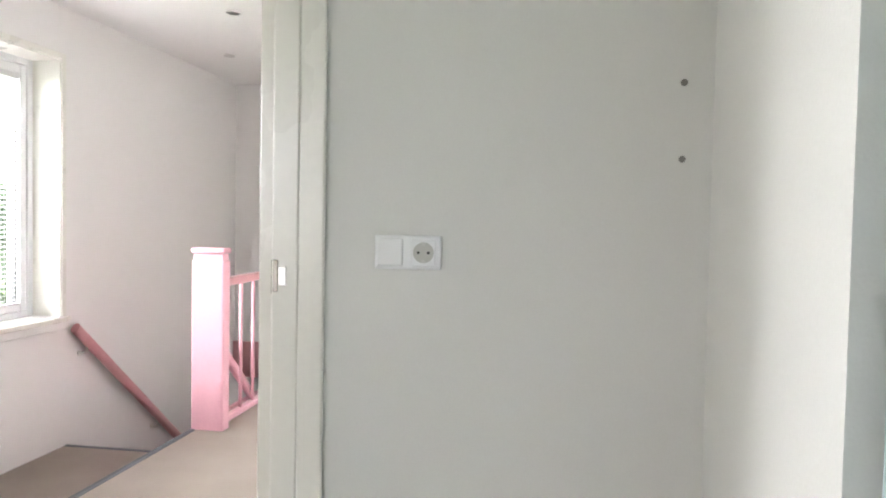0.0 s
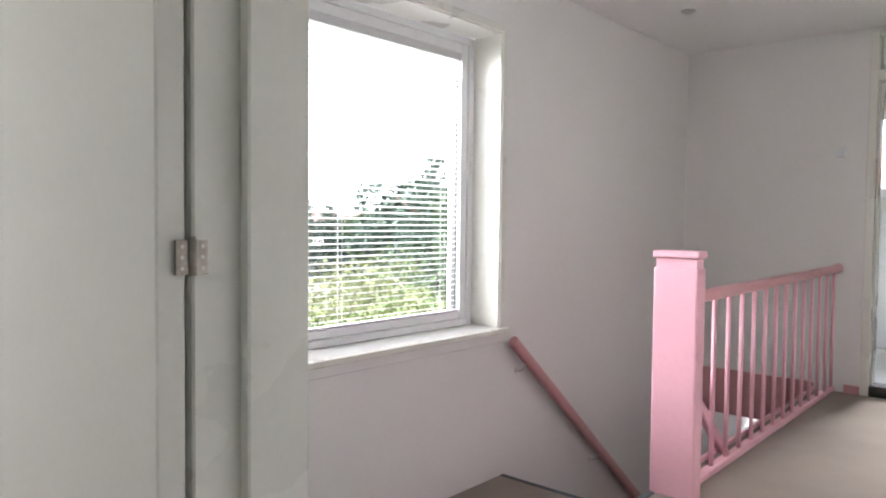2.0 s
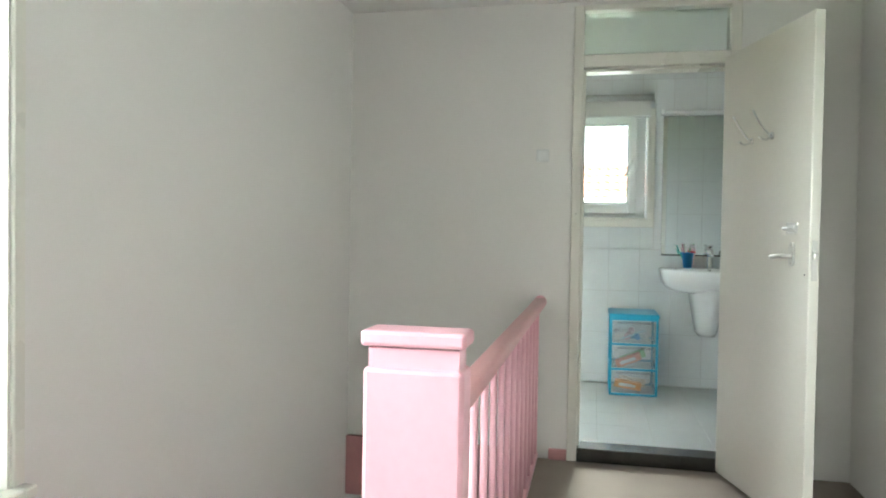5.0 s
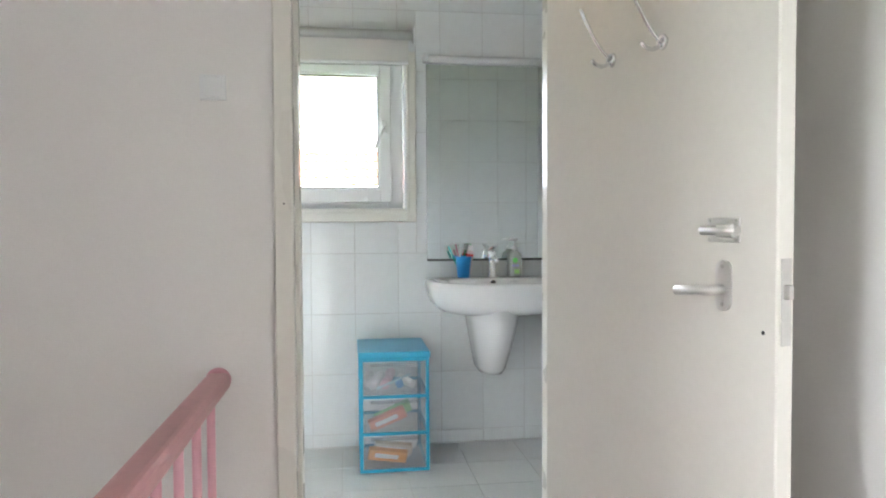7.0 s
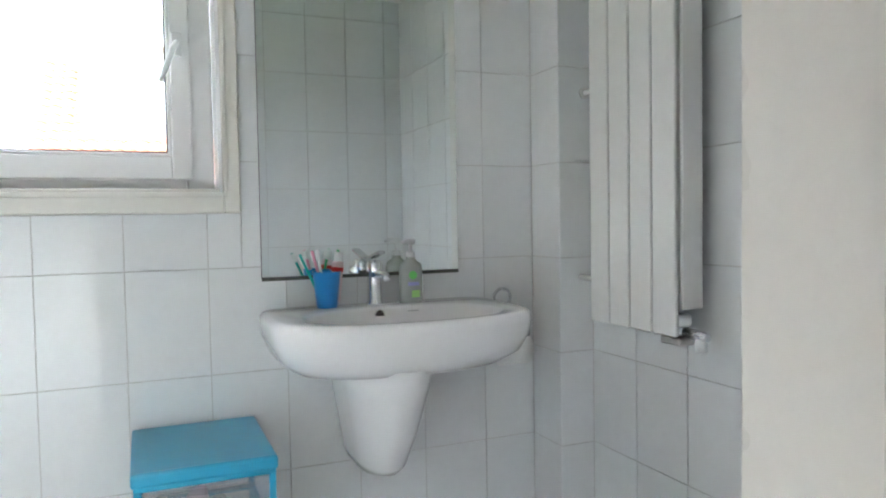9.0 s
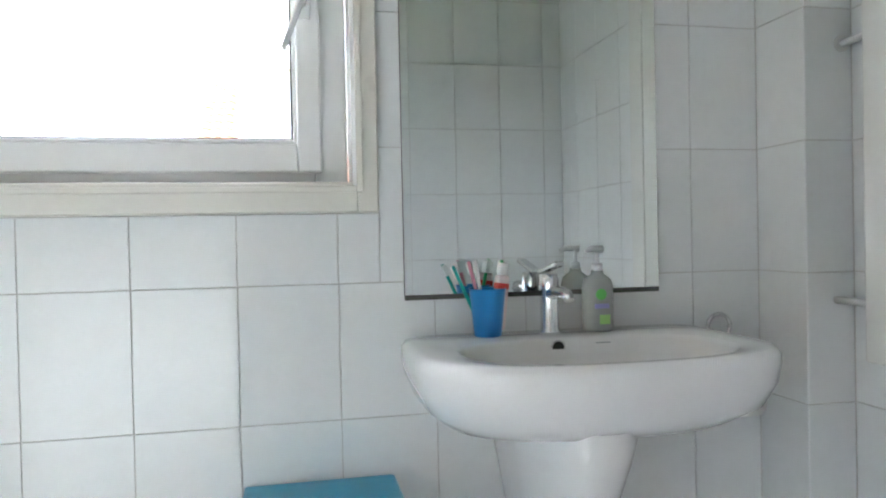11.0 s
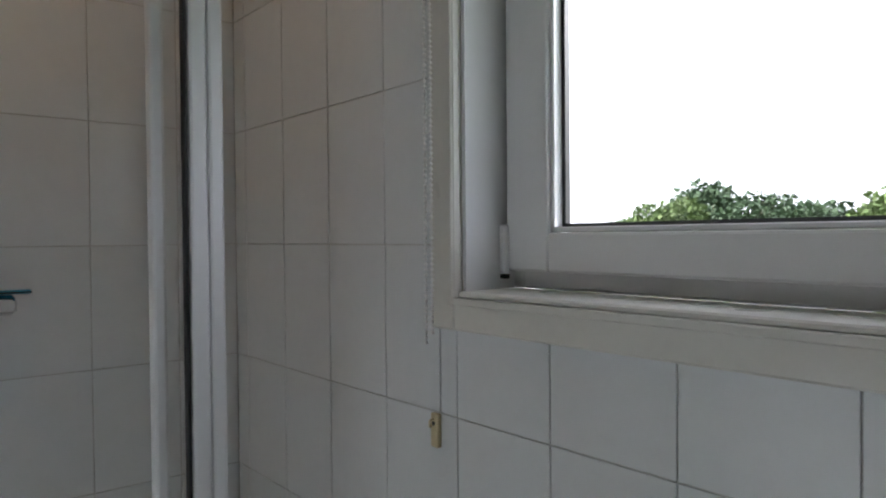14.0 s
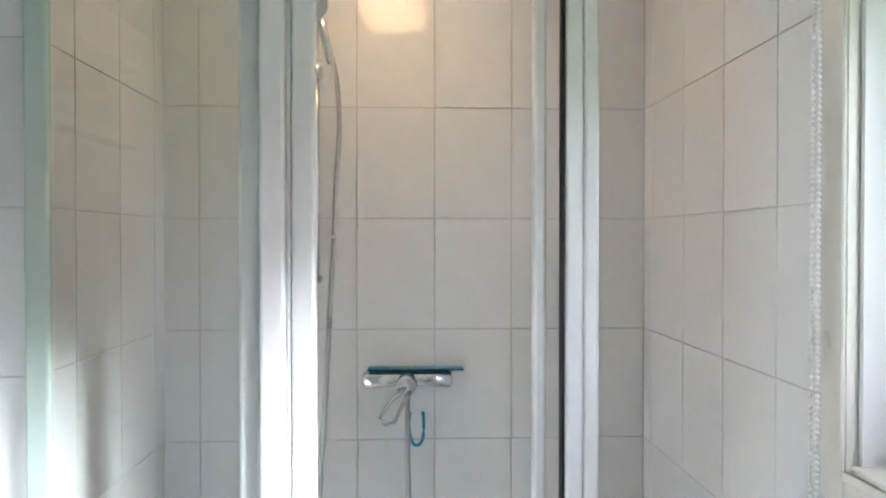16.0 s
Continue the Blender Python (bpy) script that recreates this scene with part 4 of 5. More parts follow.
# ---- pipe box, radiator and pipes ----
structure("wall_pipe_box", boxes((2.70 + TB, BX1 + TB, -0.178 + TB, TB, BATH_FLOOR, BATH_CEIL)), GROUT, "tiled pipe boxing in the bathroom corner", "pipe boxing")
RAD = mat("white_radiator_enamel", (0.78, 0.78, 0.76), 0.25, vary=0.02)
rad = thing("radiator", (0, 0, 0), "tall white panel radiator on the tiled wall", "radiator")
for k in range(4):
    y1 = -0.35 - 0.095 * k
    part("panel", boxes((2.70, 2.715, y1 - 0.09, y1, 0.858, 2.2), bevel=0.005, seg=2), RAD, rad)
part("side_grille", boxes((2.717, 2.785, -0.735, -0.725, 0.93, 2.18), (2.717, 2.785, -0.36, -0.35, 0.93, 2.18), bevel=0.002), RAD, rad)
for hz in (0.88, 2.14):
    part("header", boxes((2.717, 2.765, -0.72, -0.365, hz, hz + 0.035), bevel=0.01, seg=2), RAD, rad)
part("convector", boxes(*[(2.717, 2.775, -0.70 + 0.03 * i, -0.695 + 0.03 * i, 0.97, 2.13) for i in range(11)]), RAD, rad)
valve = part("radiator_valve", tube(bmesh.new(), [(2.74, -0.72, 0.87), (2.74, -0.775, 0.865), (2.74, -0.8, 0.865)], [0.014, 0.014, 0.011], 14), CHROME, rad, "chrome radiator valve")
part("valve_cap", lathe(bmesh.new(), [(0.014, -0.02), (0.016, 0.0), (0.012, 0.018)], (2.74, -0.775, 0.845)), PVC, valve)
part("bleed_corner", boxes((2.705, 2.76, -0.735, -0.66, 0.836, 0.857), bevel=0.004), STEEL, rad)
part("bracket", boxes((2.785, BX1, -0.66, -0.62, 1.0, 1.03), (2.785, BX1, -0.45, -0.41, 1.0, 1.03), (2.785, BX1, -0.66, -0.62, 2.05, 2.08), (2.785, BX1, -0.45, -0.41, 2.05, 2.08)), RAD, rad)
pipe = thing("heating_pipes", (0, 0, 0), "white painted heating pipes beside the radiator", "pipe")
part("upper_pipe", tube(bmesh.new(), [(2.80, -0.27, BATH_CEIL), (2.80, -0.27, 1.62)] + arc((2.80, -0.27, 1.62), (2.80, -0.27, 1.585), (2.80, -0.235, 1.585), 5)[1:] + [(2.80, -0.178, 1.585)], 0.009, 12), RAD, pipe)
part("rosette", tube(bmesh.new(), [(2.80, -0.185, 1.585), (2.80, -0.1785, 1.585)], 0.019, 16), RAD, pipe)
part("lower_pipe", tube(bmesh.new(), [(2.78, -0.1785, 0.975), (2.78, -0.25, 0.975), (2.78, -0.36, 0.97)], 0.009, 12), RAD, pipe)

# ---- shower: enclosure, mixer, riser rail, squeegee, lamp ----
enc = thing("shower_enclosure", (0, 0, 0), "sliding shower screen of clear glass in pale aluminium profiles", "shower screen")
SZ0, SZ1, SX = BATH_FLOOR + 0.10, 2.12, 0.42


def profile(name, x0, x1, y0, y1, material, label=""):
    return part(name, boxes((x0, x1, y0, y1, SZ0 + 0.02, SZ1 - 0.02), bevel=0.006, seg=2), material, enc, label)


profile("door_profile", SX - 0.015, SX + 0.012, -0.376, -0.342, ALU)
profile("door_profile", SX - 0.02, SX + 0.012, -0.341, -0.312, ALU)
profile("magnetic_seal", SX - 0.01, SX + 0.008, -0.386, -0.3765, BLACK, "black magnetic door seal")
profile("inner_profile", SX - 0.06, SX - 0.03, -0.43, -0.405, PVC)
profile("slide_profile", SX - 0.012, SX + 0.01, -0.99, -0.95, PVC)
profile("slide_profile", SX - 0.005, SX + 0.03, -0.948, -0.902, ALU)
profile("slide_profile", SX - 0.025, SX + 0.012, -0.9, -0.893, PVC)
profile("slide_profile", SX - 0.02, SX + 0.016, -0.892, -0.848, ALU)
profile("wall_profile", SX + 0.001, SX + 0.022, -1.375, -1.33, mat("green_glass_edge", (0.5, 0.62, 0.57), 0.2, vary=0.03))
part("top_rail", boxes((SX - 0.03, SX + 0.03, -1.352, -0.002, SZ1 - 0.02, SZ1 + 0.03), bevel=0.004), ALU, enc)
part("bottom_rail", boxes((SX - 0.03, SX + 0.03, -1.352, -0.002, SZ0 - 0.02, SZ0 + 0.02), bevel=0.004), ALU, enc)
for y0, y1, x in ((-1.33, -0.97, SX - 0.004), (-1.33, -0.93, SX + 0.014)):
    g = part("glass_panel", boxes((x, x + 0.005, y0, y1, SZ0 + 0.015, SZ1 - 0.015)), SHOWER_GLASS, enc)
    g.visible_shadow = False
tray = thing("shower_tray", (0, 0, BATH_FLOOR), "white shower tray under the screen", "shower tray")
part("tray", boxes((BX0 + 0.002, SX + 0.035, -1.35, -0.002, 0.0, 0.05), (SX - 0.035, SX + 0.035, -1.35, -0.002, 0.05, 0.08), bevel=0.006), CERAMIC, tray)

WX = BX0
mixer = thing("shower_mixer", (WX, -0.68, 1.222), "chrome shower mixer on the tiled wall", "shower mixer")
part("body", tube(bmesh.new(), [(0.05, -0.125, 0), (0.05, -0.115, 0), (0.05, -0.03, 0.003), (0.05, 0.03, 0.003), (0.05, 0.115, 0), (0.05, 0.125, 0)], [0.018, 0.026, 0.022, 0.022, 0.024, 0.015], 18), CHROME, mixer)
for y in (-0.075, 0.075):
    part("rosette", tube(bmesh.new(), [(0.0005, y, 0), (0.014, y, 0), (0.035, y, 0)], [0.03, 0.022, 0.016], 18), CHROME, mixer)
part("cartridge", tube(bmesh.new(), [(0.055, 0.0, -0.005), (0.095, -0.005, -0.012)], [0.03, 0.026], 20), CHROME, mixer)
part("lever", tube(bmesh.new(), [(0.093, -0.005, -0.015), (0.12, -0.045, -0.045), (0.13, -0.075, -0.085), (0.128, -0.06, -0.105), (0.122, -0.035, -0.1), (0.115, -0.01, -0.05), (0.1, 0.005, -0.03)], 0.0055, 10), CHROME, mixer, "looped chrome lever")
rsr = thing("shower_rail", (WX, -0.93, 0), "chrome riser rail with a hand shower", "shower rail")
part("rod", tube(bmesh.new(), [(0.05, 0, 1.50), (0.05, 0, 2.24)], 0.0095, 14), CHROME, rsr)
for z in (1.5, 2.24):
    part("mount", tube(bmesh.new(), [(0.0005, 0, z), (0.05, 0, z)], 0.013, 14), CHROME, rsr)
part("slider", tube(bmesh.new(), [(0.05, 0, 2.05), (0.05, 0, 2.1)], 0.019, 16), CHROME, rsr)
part("hand_shower", tube(bmesh.new(), [(0.075, 0.045, 2.085), (0.09, 0.03, 2.15), (0.12, 0.01, 2.24)], [0.011, 0.012, 0.014], 14), CHROME, rsr)
part("shower_head", tube(bmesh.new(), [(0.10, 0.012, 2.235), (0.14, 0.005, 2.225), (0.155, 0.003, 2.22)], [0.02, 0.042, 0.042], 22), CHROME, rsr)
HOSE = mat("steel_hose", (0.5, 0.5, 0.5), 0.28, metal=1, vary=0.25, scale=500, stretch=(1, 1, 3))
hose = thing("shower_hose", (WX, 0, 0), "grey metal shower hose hanging from the hand shower", "shower hose")
hp = arc((0.075, -0.89, 2.12), (0.085, -0.85, 2.0), (0.07, -0.872, 1.8), 10) + arc((0.07, -0.872, 1.8), (0.065, -0.885, 1.5), (0.06, -0.925, 0.85), 10)[1:] + arc((0.06, -0.925, 0.85), (0.06, -0.93, 0.3), (0.06, -0.8, 0.3), 8)[1:] + arc((0.06, -0.8, 0.3), (0.06, -0.66, 0.32), (0.06, -0.675, 0.8), 8)[1:] + [Vector((0.055, -0.68, 1.0)), Vector((0.05, -0.68, 1.2))]
part("hose", tube(bmesh.new(), hp, 0.0072, 10), HOSE, hose)
sq = thing("squeegee", (WX, 0, 0), "blue squeegee lying on the shower mixer", "squeegee")
part("blade", boxes((0.03, 0.065, -0.79, -0.525, 1.2475, 1.256), bevel=0.002), BLUE, sq)
part("rubber", boxes((0.065, 0.072, -0.79, -0.525, 1.2495, 1.253)), BLACK, sq)
hk = thing("blue_hook", (WX, -0.655, 1.05), "small blue plastic hook hanging below the mixer", "hook")
part("loop", tube(bmesh.new(), [(0.025, -0.018, 0.075), (0.025, -0.02, 0.02)] + arc((0.025, -0.02, 0.02), (0.025, -0.015, -0.02), (0.025, 0.0, -0.02), 5)[1:] + arc((0.025, 0.0, -0.02), (0.025, 0.02, -0.02), (0.025, 0.02, 0.03), 5)[1:] + [(0.025, 0.018, 0.075)], 0.0045, 8), BLUE, hk)
lamp = thing("shower_lamp", (0.18, -0.73, BATH_CEIL), "round warm glass ceiling lamp over the shower", "ceiling lamp")
part("base", lathe(bmesh.new(), [(0.125, 0.0), (0.13, -0.015), (0.12, -0.025)], sides=36), PVC, lamp)
part("shade", lathe(bmesh.new(), [(0.118, -0.02), (0.115, -0.045), (0.09, -0.075), (0.05, -0.092), (0.01, -0.098)], sides=36), glow_mat("warm_lamp_glass", (1.0, 0.64, 0.36), LAMP_GLOW), lamp, "warm glowing opal glass shade")

# ---- outdoors: ground, road, trees, hedges, houses, street lamp ----
GZ = -2.95
GRASS = mat("grass", (0.07, 0.11, 0.035), 0.9, vary=0.4, scale=8, blotch=0.3, bump=0.3, spec=0.05)
ROAD = mat("asphalt", (0.055, 0.055, 0.06), 0.9, vary=0.2, scale=30, spec=0.08)
PAVE = mat("pale_paving", (0.2, 0.19, 0.18), 0.9, vary=0.15, scale=12, spec=0.1)
BARK = mat("bark", (0.12, 0.09, 0.065), 0.9, bump=0.6, scale=25, vary=0.3)
LEAF = [mat("leaf_deep", (0.05, 0.085, 0.042), 0.6, vary=0.5, scale=3, blotch=0.6, spec=0.2), mat("leaf_fresh", (0.1, 0.15, 0.05), 0.6, vary=0.45, scale=3, blotch=0.6, spec=0.2),
        mat("leaf_blue", (0.045, 0.075, 0.055), 0.65, vary=0.4, scale=3, blotch=0.6, spec=0.2), mat("leaf_olive", (0.12, 0.14, 0.055), 0.65, vary=0.4, scale=3, blotch=0.6, spec=0.2)]
structure("ground", boxes((-900, 900, -900, 900, GZ - 0.5, GZ)), GRASS, "grassy ground round the houses", "ground")
structure("road", boxes((-70, -22, -8, 40, GZ, GZ + 0.02)), ROAD, "dark asphalt road and parking place", "road")
structure("pavement", boxes((-21.9, -19.5, -40, 60, GZ, GZ + 0.1), bevel=0.02), PAVE, "pale paved path beside the road", "pavement")
structure("road_side", boxes((-60, 6.0, 33, 45, GZ, GZ + 0.03)), PAVE, "pale paved side road", "road")


def leaves(seed, blobs, count, size):
    """Many small leaf clumps scattered through rounded masses: one mesh of loose quads."""
    r = np.random.RandomState(seed)
    verts, faces = [], []
    share = np.array([b[3] * b[4] * b[5] for b in blobs]) ** 0.67
    pick = r.choice(len(blobs), count, p=share / share.sum())
    for k in pick:
        x, y, z, a, b, c = blobs[k]
        d = r.normal(size=3)
        d /= np.linalg.norm(d)
        p = np.array([x, y, z]) + d * np.array([a, b, c]) * r.uniform(0.62, 1.06)
        u = r.normal(size=3)
        u /= np.linalg.norm(u)
        v = np.cross(u, r.normal(size=3))
        v /= np.linalg.norm(v) + 1e-9
        s = size * r.uniform(0.6, 1.5)
        i = len(verts)
        verts += [tuple(p - u * s), tuple(p + v * s * 0.6), tuple(p + u * s), tuple(p - v * s * 0.6)]
        faces.append((i, i + 1, i + 2, i + 3))
    me = bpy.data.meshes.new("crown")
    me.from_pydata(verts, [], faces)
    return me


def tree(name, x, y, h, w, leaf, seed, label, conifer=False, count=2600):
    t = thing(name, (x, y, GZ), label, "tree")
    r = random.Random(seed)
    top = h * (0.95 if conifer else 0.6)
    bm = bmesh.new()
    tube(bm, [(0, 0, 0), (0.05, 0.02, top * 0.5), (0.0, 0.0, top)], [h * 0.03, h * 0.02, h * 0.006], 8)
    for k in range(7):
        a, z = r.uniform(0, 6.28), r.uniform(0.35, 0.9) * top
        l = w * r.uniform(0.25, 0.45)
        tube(bm, [(0, 0, z), (l * 0.5 * math.cos(a), l * 0.5 * math.sin(a), z + l * 0.3), (l * math.cos(a), l * math.sin(a), z + l * 0.7)], [h * 0.011, h * 0.007, h * 0.002], 5)
    part("trunk", bm, BARK, t)
    blobs = []
    if conifer:
        for k in range(13):
            u = k / 12
            q = w * 0.5 * (1 - u) ** 0.85 + 0.12
            for j in range(4):
                a = r.uniform(0, 6.28)
                blobs.append((q * 0.55 * math.cos(a), q * 0.55 * math.sin(a), h * (0.1 + 0.88 * u), q * 0.6, q * 0.6, h * 0.05))
    else:
        for k in range(15):
            a, q, u = r.uniform(0, 6.28), r.uniform(0, 0.36) * w, r.uniform(0.32, 0.86)
            s = w * r.uniform(0.14, 0.25) * (1.15 - 0.4 * abs(u - 0.55))
            blobs.append((q * math.cos(a), q * math.sin(a), h * u, s, s, s * 0.85))
    me = leaves(seed, blobs, int(count * 2.2), 0.017 * w + 0.04)
    me.materials.append(leaf)
    crown = new("crown", me)
    crown.parent = t
    return t


def hedge(name, x0, x1, y0, y1, h, leaf, seed, label):
    t = thing(name, ((x0 + x1) / 2, (y0 + y1) / 2, GZ), label, "shrub")
    r = random.Random(seed)
    bm = bmesh.new()
    blobs = []
    for k in range(16):
        x, y = r.uniform(-0.5, 0.5) * (x1 - x0), r.uniform(-0.5, 0.5) * (y1 - y0)
        hh = h * r.uniform(0.55, 1.0)
        blobs.append((x, y, hh * 0.55, r.uniform(0.7, 1.2), r.uniform(0.7, 1.2), hh * 0.45))
        tube(bm, [(x, y, 0), (x + 0.05, y, hh * 0.6)], [0.04, 0.01], 5)
    part("stems", bm, BARK, t)
    me = leaves(seed, blobs, 6000, 0.065)
    me.materials.append(leaf)
    c = new("crown", me)
    c.parent = t
    return t


def along(eye, az, dist):
    return eye[0] - math.sin(radians(az)) * dist, eye[1] + math.cos(radians(az)) * dist


E1P, E2P = (1.5, -6.2), (1.7, -0.8)
for az, d, h, w, lf, sd, con in ((64.5, 44, 5.6, 8, 0, 1, False), (69, 40, 5.4, 7, 1, 2, False), (59.5, 48, 5.8, 8, 0, 3, False), (56, 50, 5.5, 7, 2, 13, False), (53.1, 42, 7.0, 3.6, 2, 4, True), (50.7, 46, 5.2, 4, 2, 5, True),
                                 (44.5, 38, 6.2, 7, 2, 6, False), (42.0, 30, 7.2, 5.5, 2, 7, True), (38.6, 17, 5.2, 2.4, 0, 8, False), (47, 52, 5.4, 7, 0, 14, False), (61.5, 36, 4.4, 6, 3, 15, False), (67, 33, 4.0, 6, 1, 16, False), (72, 42, 6, 8, 0, 17, False), (76, 38, 6, 8, 0, 18, False)):
    x, y = along(E1P, az, d)
    tree("conifer" if con else "tree", x, y, h, w, LEAF[lf], sd, "dark conifer beyond the garden" if con else "leafy green tree beyond the road", con)
for az, d, h, w, lf, sd in ((34, 40, 6.2, 6, 1, 21), (29.5, 44, 7.0, 8, 0, 22), (36.6, 60, 6.0, 6, 1, 47), (26.5, 42, 6.0, 7, 0, 23), (22, 40, 6.2, 7, 0, 27), (18, 36, 6.6, 7, 1, 28), (42.5, 118, 7.6, 11, 1, 24), (40.7, 62, 3.1, 2.4, 2, 25), (45.5, 112, 7.2, 10, 0, 26), (37.6, 48, 4.3, 3.6, 1, 29), (39.2, 66, 3.4, 4.5, 0, 30)):
    x, y = along(E2P, az, d)
    tree("tree", x, y, h, w, LEAF[lf], sd, "leafy green tree near the side road", count=3400)
for az, d, s, h, lf, sd in ((50, 13, 3.5, 2.6, 1, 31), (45, 14, 3.5, 2.9, 3, 32), (41, 12, 3.5, 2.5, 1, 33), (55, 10, 3.0, 1.6, 1, 34), (62, 9, 3.0, 1.3, 1, 35), (48, 19, 4.0, 3.3, 3, 36), (43, 21, 4.0, 3.6, 0, 37), (37, 15, 4.0, 3.0, 1, 38), (68, 10, 3.0, 1.4, 3, 39)):
    x, y = along(E1P, az, d)
    hedge("garden_shrub", x - s / 2, x + s / 2, y - s / 2, y + s / 2, h, LEAF[lf], sd, "light green garden shrub below the window")
for az, d, s, h, lf, sd in ((42.6, 34, 4.5, 2.3, 1, 41), (44.2, 27, 4, 1.9, 1, 42), (41.2, 50, 6, 2.6, 3, 45), (38.3, 52, 5, 2.4, 3, 46), (33.5, 22, 3.6, 2.7, 3, 43), (29.5, 21, 3.6, 2.6, 0, 44)):
    x, y = along(E2P, az, d)
    hedge("roadside_shrub", x - s / 2, x + s / 2, y - s / 2, y + s / 2, h, LEAF[lf], sd, "round green shrub beside the side road")
hw = thing("far_woods", (0, 0, GZ), "dark band of far woods", "woods")
far_blobs = [(-100 * math.sin(radians(a)), 100 * math.cos(radians(a)), 2.4, 4.5, 4.5, 2.2 + 0.9 * math.sin(a * 1.7)) for a in np.arange(-20, 110, 2.4)]
fm = leaves(77, far_blobs, 7000, 0.7)
fm.materials.append(LEAF[2])
fo = new("foliage", fm)
fo.parent = hw
hw["kind"] = "stuff"

PLASTER = mat("white_render", (0.78, 0.77, 0.74), 0.8, vary=0.05)
ROOF = mat("orange_clay_tile", (0.34, 0.14, 0.085), 0.7, vary=0.25, scale=6, blotch=1.5, random=0.5)
ROOF2 = mat("brown_roof_tile", (0.24, 0.18, 0.16), 0.75, vary=0.2, scale=8)
DARKGLASS = mat("dark_window_glass", (0.06, 0.07, 0.08), 0.08, vary=0.05)


def gable_house(name, x, y, w, d, eave, ridge, turn, roof, label):
    t = thing(name, pose(x, y, GZ, 0, 0, turn), label, "house")
    bm = bmesh.new()
    pts = [(-w / 2, 0), (w / 2, 0), (w / 2, eave), (0, ridge), (-w / 2, eave)]
    a = [bm.verts.new((px, -d / 2, pz)) for px, pz in pts]
    b = [bm.verts.new((px, d / 2, pz)) for px, pz in pts]
    bm.faces.new(a)
    bm.faces.new(b[::-1])
    for k in range(5):
        bm.faces.new((a[k], b[k], b[(k + 1) % 5], a[(k + 1) % 5]))
    part("wall", bm, PLASTER, t)
    for s in (-1, 1):
        rb_ = bmesh.new()
        v = [rb_.verts.new(p) for p in ((0, -d / 2 - 0.3, ridge + 0.06), (s * (w / 2 + 0.4), -d / 2 - 0.3, eave - (ridge - eave) * 0.8 / w + 0.06), (s * (w / 2 + 0.4), d / 2 + 0.3, eave - (ridge - eave) * 0.8 / w + 0.06), (0, d / 2 + 0.3, ridge + 0.06))]
        rb_.faces.new(v)
        bmesh.ops.solidify(rb_, geom=rb_.faces[:], thickness=0.15)
        part("roof", rb_, roof, t)
    for px, pz in ((-w * 0.18, eave * 0.95), (w * 0.18, eave * 0.95), (-w * 0.25, eave * 0.4), (w * 0.25, eave * 0.4)):
        wd = part("window", boxes((px - 0.5, px + 0.5, -d / 2 - 0.05, -d / 2 + 0.05, pz - 0.55, pz + 0.55)), PVC, t)
        part("pane", boxes((px - 0.42, px + 0.42, -d / 2 - 0.07, -d / 2 - 0.05, pz - 0.47, pz + 0.47)), DARKGLASS, wd)
    return t


x, y = along(E1P, 48.8, 85)
gable_house("far_house", x, y, 7, 9, 3.2, 5.2, -40, ROOF2, "white gabled house among the trees")
x, y = along(E2P, 41.2, 98)
gable_house("white_house", x, y, 6.0, 9, 2.9, 5.6, 48, ROOF2, "white gabled house beyond the side road")
x, y = along(E2P, 37.3, 104)
gable_house("red_roof_house", x, y, 8, 12, 2.6, 6.0, 128, mat("red_roof_tile", (0.36, 0.22, 0.2), 0.75, vary=0.15, scale=8), "house with a faded red roof beyond the side road")

# the neighbour's house behind: clay tiled roof with a white dormer
nb = thing("neighbour_house", (0, 0, GZ), "neighbour's house with an orange clay tile roof and white dormer", "house")
NX0, NX1, NY, EAVE, PITCH = -0.6, 13.0, 13.4, 5.05, 38
part("wall", boxes((NX0 + 0.3, NX1 - 0.3, NY + 0.35, NY + 8, 0, EAVE)), PLASTER, nb)
part("gutter", boxes((NX0, NX1, NY - 0.1, NY + 0.06, EAVE - 0.1, EAVE + 0.02), bevel=0.02), PVC, nb)
part("fascia", boxes((NX0, NX1, NY + 0.06, NY + 0.34, EAVE - 0.42, EAVE - 0.1)), mat("dark_soffit", (0.12, 0.1, 0.09), 0.7), nb)
for i in range(9):
    xb = NX0 + 0.5 + i * 1.5
    part("rafter_end", boxes((xb, xb + 0.16, NY - 0.02, NY + 0.35, EAVE - 0.32, EAVE - 0.18)), PVC, nb)
part("white_band", boxes((NX0 + 0.3, NX1 - 0.3, NY + 0.28, NY + 0.345, EAVE - 1.1, EAVE - 0.45)), PVC, nb)
cp, sp = math.cos(radians(PITCH)), math.sin(radians(PITCH))
rv, rf = [], []
TWD, TLN, NROW = 0.25, 0.34, 15
ncol = int((NX1 - NX0) / TWD)
for r_ in range(NROW):
    for c_ in range(ncol):
        i = len(rv)
        for k in range(5):
            u = k / 4
            lift = 0.055 * math.sin(math.pi * u)
            for v_ in (0, 1):
                s_ = r_ * TLN + v_ * (TLN + 0.05)
                up = lift + (0.03 if v_ == 0 else 0.0)
                rv.append((NX0 + (c_ + u) * TWD, NY + s_ * cp - up * sp, EAVE + s_ * sp + up * cp))
        for k in range(4):
            rf.append((i + 2 * k, i + 2 * k + 2, i + 2 * k + 3, i + 2 * k + 1))
rm = bpy.data.meshes.new("roof_tiles")
rm.from_pydata(rv, [], rf)
rm.materials.append(ROOF)
ro = new("roof_tiles", rm)
ro.parent = nb
ro["kind"] = "stuff"
LR = NROW * TLN
rb_ = bmesh.new()
